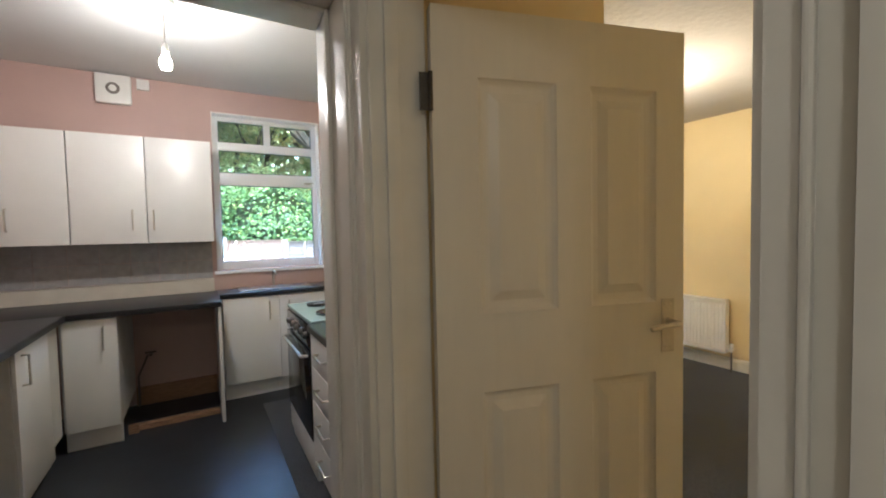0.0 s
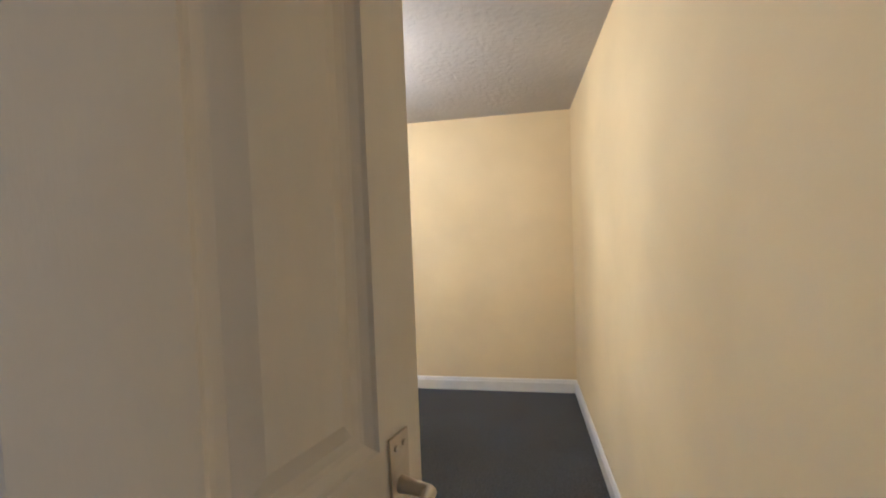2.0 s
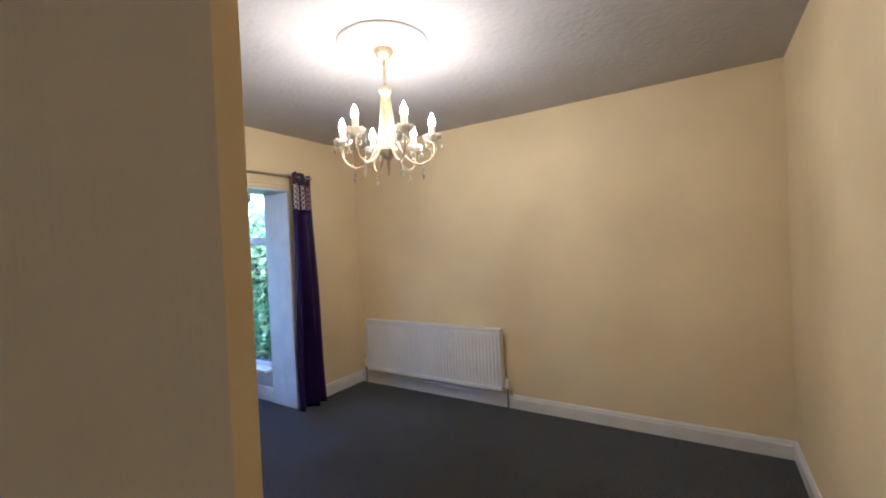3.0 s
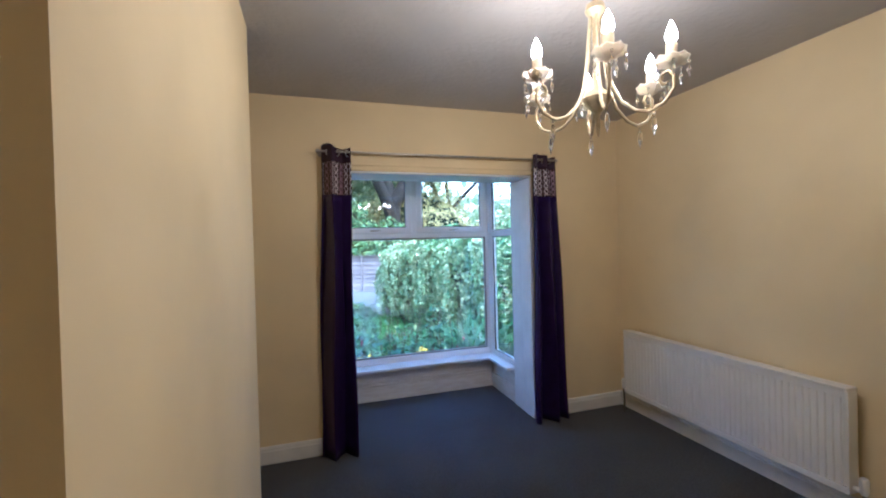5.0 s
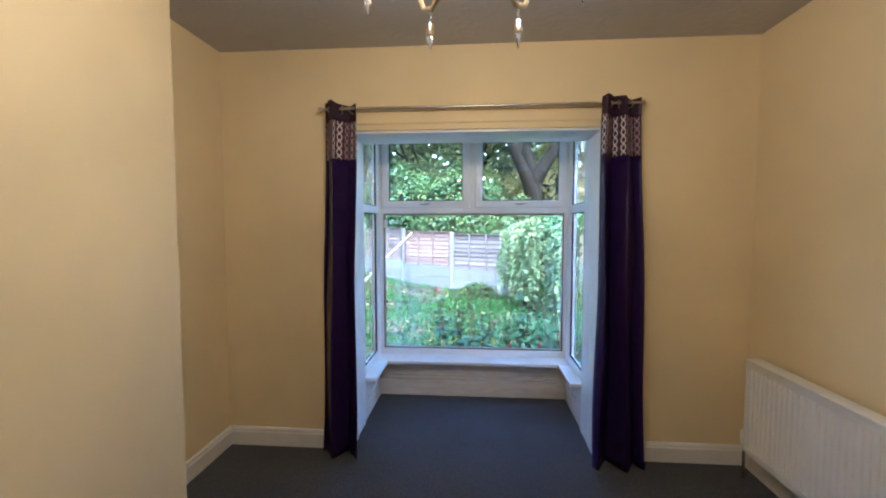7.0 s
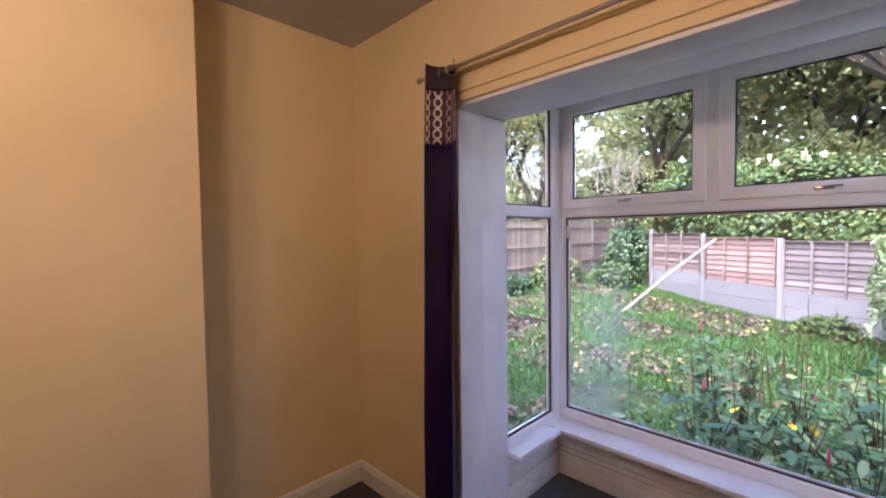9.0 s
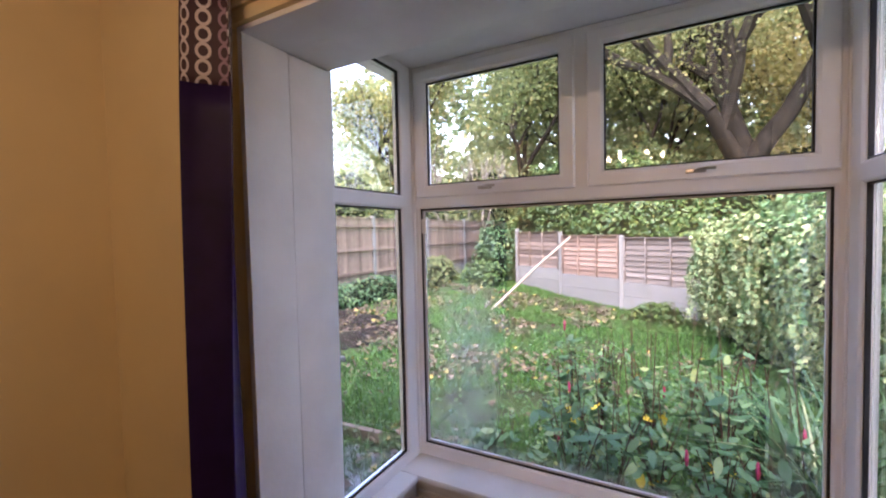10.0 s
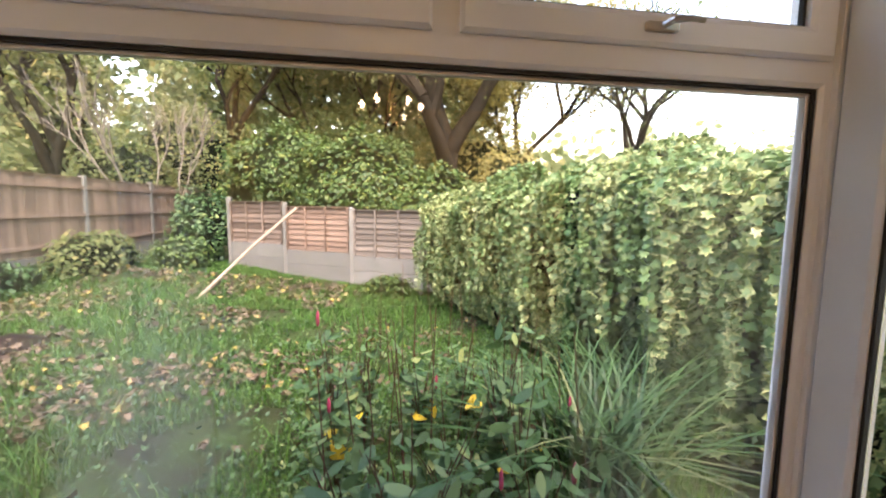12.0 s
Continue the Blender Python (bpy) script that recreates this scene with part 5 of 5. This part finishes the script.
# ---- hedge of variegated ivy over the side boundary ----
def hedge():
    h = thing("ivy_hedge", "tall bank of variegated ivy hanging over the side fence", "hedge")
    a, b = Vector((1.35, 12.0, 0)), Vector((3.05, 5.2, 0))
    d = (b - a).normalized()
    out = Vector((d.y, -d.x, 0))
    if out.x > 0:
        out = -out
    length = (b - a).length

    def skin(u, v):
        """u along, v from the foot to the crest and over it."""
        p = a + d * (u * length)
        top = 1.55 + 0.50 * (1 - math.exp(-4.5 * u)) + 0.07 * math.sin(3.1 * u * length) + 0.16 * noise.noise(Vector((u * 17, 0, 7))) - 0.75 * (max(0, 0.10 - u) / 0.10) ** 1.5
        z0 = ground_z(p.x, p.y)
        ang = v * math.pi * 0.62
        bulge = 0.34 * math.sin(min(1.0, v * 1.15) * math.pi) + 0.13 * noise.noise(Vector((u * 9, v * 3, 1)))
        back = 0.65 * max(0.0, v - 0.55) / 0.45
        z = z0 + top * min(1.0, math.sin(min(ang, math.pi / 2)) * 1.0)
        return p + out * (bulge - back) + Vector((0, 0, z)), (out * (1 - v * 0.75) + Vector((0, 0, 0.15 + v * 0.9)))

    # closed dark sheet under the ivy leaves, painted as their inner shade
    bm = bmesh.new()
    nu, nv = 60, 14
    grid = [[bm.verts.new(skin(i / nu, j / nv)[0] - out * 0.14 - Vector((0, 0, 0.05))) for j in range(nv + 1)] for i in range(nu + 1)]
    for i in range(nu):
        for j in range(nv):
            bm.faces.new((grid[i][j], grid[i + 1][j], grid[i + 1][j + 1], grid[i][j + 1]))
    part("shade_core", bm, DARKIN, h, "solid dark core painted as the shade behind the leaves", smooth=True)
    groups = {"green_leaves": ([], [], [], IVYG), "cream_leaves": ([], [], [], IVY)}
    for q in range(52000):
        u, v = rng.uniform(0, 1) ** 0.8, rng.uniform(0.02, 1)
        p, nr = skin(u, v)
        swath = noise.noise(Vector((u * 30 + v * 2.5, v * 1.6, 3))) + 0.6 * noise.noise(Vector((u * 64, v * 5, 9)))
        if swath < -0.24 and rng.uniform() < 0.8:
            continue
        if rng.uniform() < 0.3 * u:
            continue
        pale = noise.noise(Vector((u * 12, v * 2.2, 21))) + 0.45 * (0.5 - u) + rng.uniform(-0.4, 0.4)
        g = groups["cream_leaves" if pale > -0.05 else "green_leaves"]
        g[0].append(p + nr * (0.05 + 0.22 * swath + rng.uniform(-0.05, 0.06)))
        g[1].append(nr)
        g[2].append((0.046 + 0.038 * u) * rng.uniform(0.7, 1.3))
    for trail in range(230):
        u, v0 = rng.uniform(0.02, 0.98), rng.uniform(0.35, 0.8)
        p, nr = skin(u, v0)
        p = p + nr * rng.uniform(0.08, 0.2)
        g = groups["cream_leaves" if rng.uniform() < 0.7 else "green_leaves"]
        for k in range(int(rng.uniform(10, 22))):
            p = p + Vector((rng.uniform(-0.02, 0.02), rng.uniform(-0.02, 0.02), -0.055))
            if p.z < ground_z(p.x, p.y) + 0.12:
                break
            g[0].append(p)
            g[1].append(nr)
            g[2].append((0.05 + 0.04 * u) * rng.uniform(0.7, 1.25))
    for nm, (cs, ns, size, mat) in groups.items():
        leaf_mesh(nm, np.array(cs), np.array(size), LOBED, mat, h, facing=np.array(ns), spread=0.5, droop=0.9, inner=IVYC if nm == "cream_leaves" else None)


hedge()


def bush(name, label, centre, radii, count, size, mat, shape=OVAL, core=0.72):
    b = thing(name, label, "shrub", centre)
    # lumpy dark core, its colour standing in for shade between the leaves
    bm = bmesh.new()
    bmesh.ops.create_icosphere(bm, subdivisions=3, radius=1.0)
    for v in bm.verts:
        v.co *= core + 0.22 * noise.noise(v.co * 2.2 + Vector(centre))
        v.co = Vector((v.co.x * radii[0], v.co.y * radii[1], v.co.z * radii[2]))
    part("shade_core", bm, DARKIN, b, "solid dark core painted as the shade behind the leaves", smooth=True)
    w = rng.normal(size=(count, 3))
    w /= np.linalg.norm(w, axis=1, keepdims=True)
    r = np.array([0.80 + 0.34 * noise.noise(Vector(q) * 2.2 + Vector(centre)) + 0.12 * noise.noise(Vector(q) * 7) for q in w]) + rng.uniform(-0.10, 0.07, count)
    leaf_mesh("leaves", w * r[:, None] * np.array(radii), rng.uniform(size * 0.7, size * 1.3, count), shape, mat, b, facing=w + np.array([0, -0.2, 0.5]), spread=0.6)
    return b


def gz(x, y, up):
    return (x, y, ground_z(x, y) + up)


bush("shrub", "large glossy evergreen shrub overhanging the back fence", gz(0.0, 15.2, 1.95), (1.95, 1.2, 1.75), 11000, 0.105, RHODO)
bush("shrub", "broad evergreen shrub behind the fence", gz(-2.3, 16.8, 2.0), (2.0, 1.3, 2.1), 9000, 0.11, RHODO)
bush("shrub", "evergreen shrub leaning over the back fence", gz(1.8, 14.2, 1.4), (1.3, 1.1, 1.3), 6500, 0.10, RHODO)
bush("shrub", "dark climbing shrub in the fence corner", gz(-4.0, 15.3, 0.75), (0.75, 0.7, 1.2), 2200, 0.10, HERB)
bush("shrub", "low leafy shrub below the side fence", gz(-5.0, 13.0, 0.25), (0.6, 1.4, 0.6), 2000, 0.08, WOODL)
bush("shrub", "pale leafy shrub at the corner of the lawn", gz(-3.9, 14.0, 0.25), (0.7, 0.6, 0.5), 1500, 0.08, RHODO)
bush("shrub", "low bright green fern clump at the fence foot", gz(0.5, 11.9, 0.12), (0.55, 0.4, 0.3), 1300, 0.09, RHODO, LANCE)
bush("shrub", "weedy green plants along the foot of the side fence", gz(-5.0, 10.3, 0.15), (0.5, 1.7, 0.42), 1800, 0.07, HERB)
bush("shrub", "autumn shrub beyond the side fence", gz(-7.3, 18.5, 1.7), (1.7, 1.6, 1.9), 5000, 0.10, WOODL)
bush("shrub", "tall autumn shrub beyond the side fence", gz(-8.0, 13.0, 1.8), (1.6, 1.8, 2.0), 5000, 0.10, WOODL)
bush("shrub", "golden autumn thicket beyond the oak", gz(4.4, 20.6, 3.0), (2.7, 1.2, 2.6), 7000, 0.12, GOLD, core=0.5)
bush("shrub", "autumn green thicket behind the evergreen shrubs", gz(-0.6, 20.4, 3.2), (2.6, 1.1, 2.3), 6500, 0.12, WOODL, core=0.5)
bush("shrub", "pale autumn thicket beyond the fence corner", gz(-6.6, 20.8, 2.8), (2.6, 1.1, 2.5), 6500, 0.12, PALEW, core=0.5)
bush("shrub", "golden shrub behind the ivy", gz(3.9, 15.2, 1.9), (1.3, 1.2, 1.6), 5000, 0.09, GOLD)


# ---- trees ----
def tree(label, place, height, radius, forks, leaves, mat, leaf_size, seed, spread=1.0, bark=BARK, lean=(0, 0), crown_low=0.4, loose=1.0):
    local = random.Random(seed)
    t = thing("tree", label, "tree", place)
    bm = bmesh.new()
    tips = []

    def limb(p, d, r, length, depth):
        pts, q, dd = [p], p, d
        for i in range(4):
            dd = (dd + Vector((local.uniform(-0.22, 0.22), local.uniform(-0.22, 0.22), local.uniform(-0.05, 0.16)))).normalized()
            q = q + dd * length / 4
            pts.append(q)
        tube(bm, pts, r, 14 if depth < 2 else 7, r * 0.62)
        if depth >= 2:
            tips.extend(pts[2:])
        if depth < 4:
            for k in range(3 if depth else forks):
                a = local.uniform(0, 6.28) if depth else 6.28 * k / forks + local.uniform(-0.4, 0.4)
                w = local.uniform(0.45, 0.85) * spread
                nd = (dd + Vector((math.cos(a) * w, math.sin(a) * w, local.uniform(-0.1, 0.25)))).normalized()
                limb(pts[-1] if k < 2 else pts[-2], nd, r * 0.68, length * local.uniform(0.62, 0.82), depth + 1)

    limb(Vector((0, 0, -0.4)), Vector((lean[0], lean[1], 1)).normalized(), radius, height * 0.34, 0)
    part("trunk", bm, bark, t, smooth=True)
    if leaves:
        base = np.array([tuple(p) for p in tips if p.z > height * crown_low * 0.7])
        if len(base):
            idx = rng.integers(0, len(base), leaves)
            c = base[idx] + rng.normal(size=(leaves, 3)) * np.array([0.42, 0.42, 0.34]) * loose * height / 10
            leaf_mesh("crown", c, rng.uniform(leaf_size * 0.6, leaf_size * 1.3, leaves), OVAL, mat, t, spread=1.2)
    return t


tree("large forked oak with autumn leaves beyond the garden", gz(2.87, 18.6, 0), 12.2, 0.44, 3, 16150, OAKL, 0.109, 365, 0.95, loose=1.5)
tree("woodland tree with thinning autumn leaves", gz(-1.2, 22.0, 0), 12, 0.17, 3, 13600, WOODL, 0.148, 5)
tree("woodland tree with green and gold leaves", gz(-5.0, 21.0, 0), 13, 0.18, 3, 14450, WOODL, 0.156, 8)
tree("woodland tree with golden autumn leaves", gz(6.8, 22.0, 0), 12, 0.18, 3, 17000, GOLD, 0.148, 11)
tree("woodland tree with thinning leaves", gz(-9.0, 18.0, 0), 9.5, 0.2, 3, 11050, OAKL, 0.156, 14)
tree("slender woodland tree in autumn", gz(0.6, 25.0, 0), 14, 0.17, 3, 14450, OAKL, 0.172, 17)
tree("woodland tree beyond the ivy", gz(11.5, 21.0, 0), 11.5, 0.2, 3, 5780, WOODL, 0.117, 21, loose=1.6)
tree("distant woodland tree with green leaves", gz(-13, 25.0, 0), 9, 0.3, 3, 8500, WOODL, 0.187, 23)
tree("distant woodland tree with golden leaves", gz(5.0, 29.0, 0), 15, 0.3, 3, 18700, GOLD, 0.203, 27)
tree("distant woodland tree with green leaves", gz(-3.5, 29.0, 0), 15, 0.3, 3, 18700, WOODL, 0.203, 29)
for k, (x, y) in enumerate(((-5.9, 17.4), (-5.65, 17.9), (-6.3, 17.0))):
    tree("thin bare pale sapling behind the fence corner", gz(x, y, 0), 5.2, 0.045, 2, 150, OAKL, 0.08, 40 + k, 0.5, PALEBARK)

# leafy canopy between the near trees and the far woods
cs = []
while len(cs) < 34000:
    x, y, z = rng.uniform(-30, 6), rng.uniform(22.5, 31), rng.uniform(0.5, 15)
    if z > 15 + 0.55 * min(0.0, x + 8):
        continue
    if noise.noise(Vector((x * 0.35, y * 0.2, z * 0.35))) + 0.5 * noise.noise(Vector((x, y, z))) > -0.18:
        cs.append((x, y, z))
fw = leaf_mesh("woodland_canopy", np.array(cs), rng.uniform(0.28, 0.52, len(cs)), OVAL, PALEW, spread=1.3)
tagged(fw, "autumn woodland canopy beyond the garden", "woods", kind="stuff")

# far woods close the view
cs = np.column_stack([rng.uniform(-50, 50, 26000), rng.uniform(32, 46, 26000), 0.2 + np.abs(rng.normal(0, 6.0, 26000))])
cs[:, 2] *= np.where(cs[:, 0] > 8, 0.45, np.where(cs[:, 0] < -16, 0.5, 1.0))
fw = leaf_mesh("far_woods", cs, rng.uniform(0.6, 1.1, 26000), OVAL, PALEW, spread=1.3)
tagged(fw, "distant woodland foliage in autumn colours", "woods", kind="stuff")


# ---- plants below the window ----
def strap_clump(x, y, n, h0, h1, label, wide=0.013):
    c = thing("strap_leaf_plant", label, "plant")
    roots = [(x + rng.normal(0, 0.13), y + rng.normal(0, 0.11), ground_z(x, y) - 0.02) for _ in range(n)]
    blade_mesh("blades", roots, rng.uniform(h0, h1, n), 1.0, wide, STRAP, c, steps=6)


strap_clump(1.5, 6.2, 190, 0.7, 1.35, "clump of long arching green strap leaves")
strap_clump(2.1, 6.7, 120, 0.6, 1.2, "clump of arching strap leaves below the ivy")
strap_clump(1.15, 6.9, 90, 0.4, 0.8, "smaller clump of arching strap leaves")


def herb_plant(x, y, h, seed, flowers, yellow):
    local = random.Random(seed)
    p = thing("flowering_plant", "leafy plant with crimson flower spikes" if flowers else "leafy dark green plant below the window", "plant", (x, y, ground_z(x, y)), group="border plants")
    bm, heads, leaves = bmesh.new(), [], []
    for k in range(9):
        a, w = local.uniform(0, 6.28), local.uniform(0.05, 0.22)
        hh = h * local.uniform(0.65, 1.1)
        pts = [(math.cos(a) * w * u * u, math.sin(a) * w * u * u, hh * u) for u in (0, 0.3, 0.6, 0.85, 1.0)]
        tube(bm, pts, 0.005, 5, 0.002)
        heads.append(pts[-1])
        for q in range(13):
            u = local.uniform(0.15, 0.97)
            leaves.append((math.cos(a) * w * u * u + local.uniform(-0.07, 0.07), math.sin(a) * w * u * u + local.uniform(-0.07, 0.07), hh * u))
    part("stems", bm, STEM, p)
    n = len(leaves)
    leaf_mesh("leaves", np.array(leaves), rng.uniform(0.06, 0.13, n), BROAD, HERB, p, facing=(0, -0.3, 1.2), spread=0.6, droop=0.3, fold=0.3)
    if yellow:
        leaf_mesh("yellow_leaves", np.array(sorted(leaves, key=lambda q: q[2])[n // 3:n // 3 + yellow]) + np.array([0, -0.05, 0.02]), rng.uniform(0.10, 0.15, yellow), BROAD, YELLOWL, p, facing=(0, -0.6, 0.8), spread=0.4, label="yellowed leaves")
    for hx, hy, hz in heads[:flowers]:
        bm = bmesh.new()
        lathe(bm, [(0.002, 0.0), (0.009, 0.014), (0.010, 0.05), (0.007, 0.08), (0.001, 0.095)], (hx, hy, hz - 0.005), 7)
        for v in bm.verts:
            v.co += Vector((noise.noise(v.co * 90), noise.noise(v.co * 90 + Vector((3, 0, 0))), 0)) * 0.003
        part("flower_spike", bm, FLOWER, p, "small crimson flower spike", smooth=True)


for k in range(17):
    herb_plant(rng.uniform(0.0, 1.35), rng.uniform(5.5, 7.2), rng.uniform(0.45, 0.95), 60 + k, (1, 0, 0, 0, 1)[k % 5], (2, 4, 2, 0, 4)[k % 5])
for k in range(4):
    herb_plant(rng.uniform(-0.6, 0.4), rng.uniform(5.5, 6.8), rng.uniform(0.25, 0.45), 90 + k, 0, k % 2)
dry = thing("dry_stalks", "thin dry brown seed stalks in the border", "plant")
for k in range(26):
    bm = bmesh.new()
    x, y = rng.uniform(0.0, 1.4), rng.uniform(5.9, 8.7)
    z = ground_z(x, y)
    h = rng.uniform(0.6, 1.15)
    dx = rng.uniform(-0.12, 0.12)
    tube(bm, [(x, y, z), (x + dx * 0.4, y, z + h * 0.5), (x + dx, y, z + h)], 0.005, 5, 0.003)
    part("stalk", bm, STEM, dry)
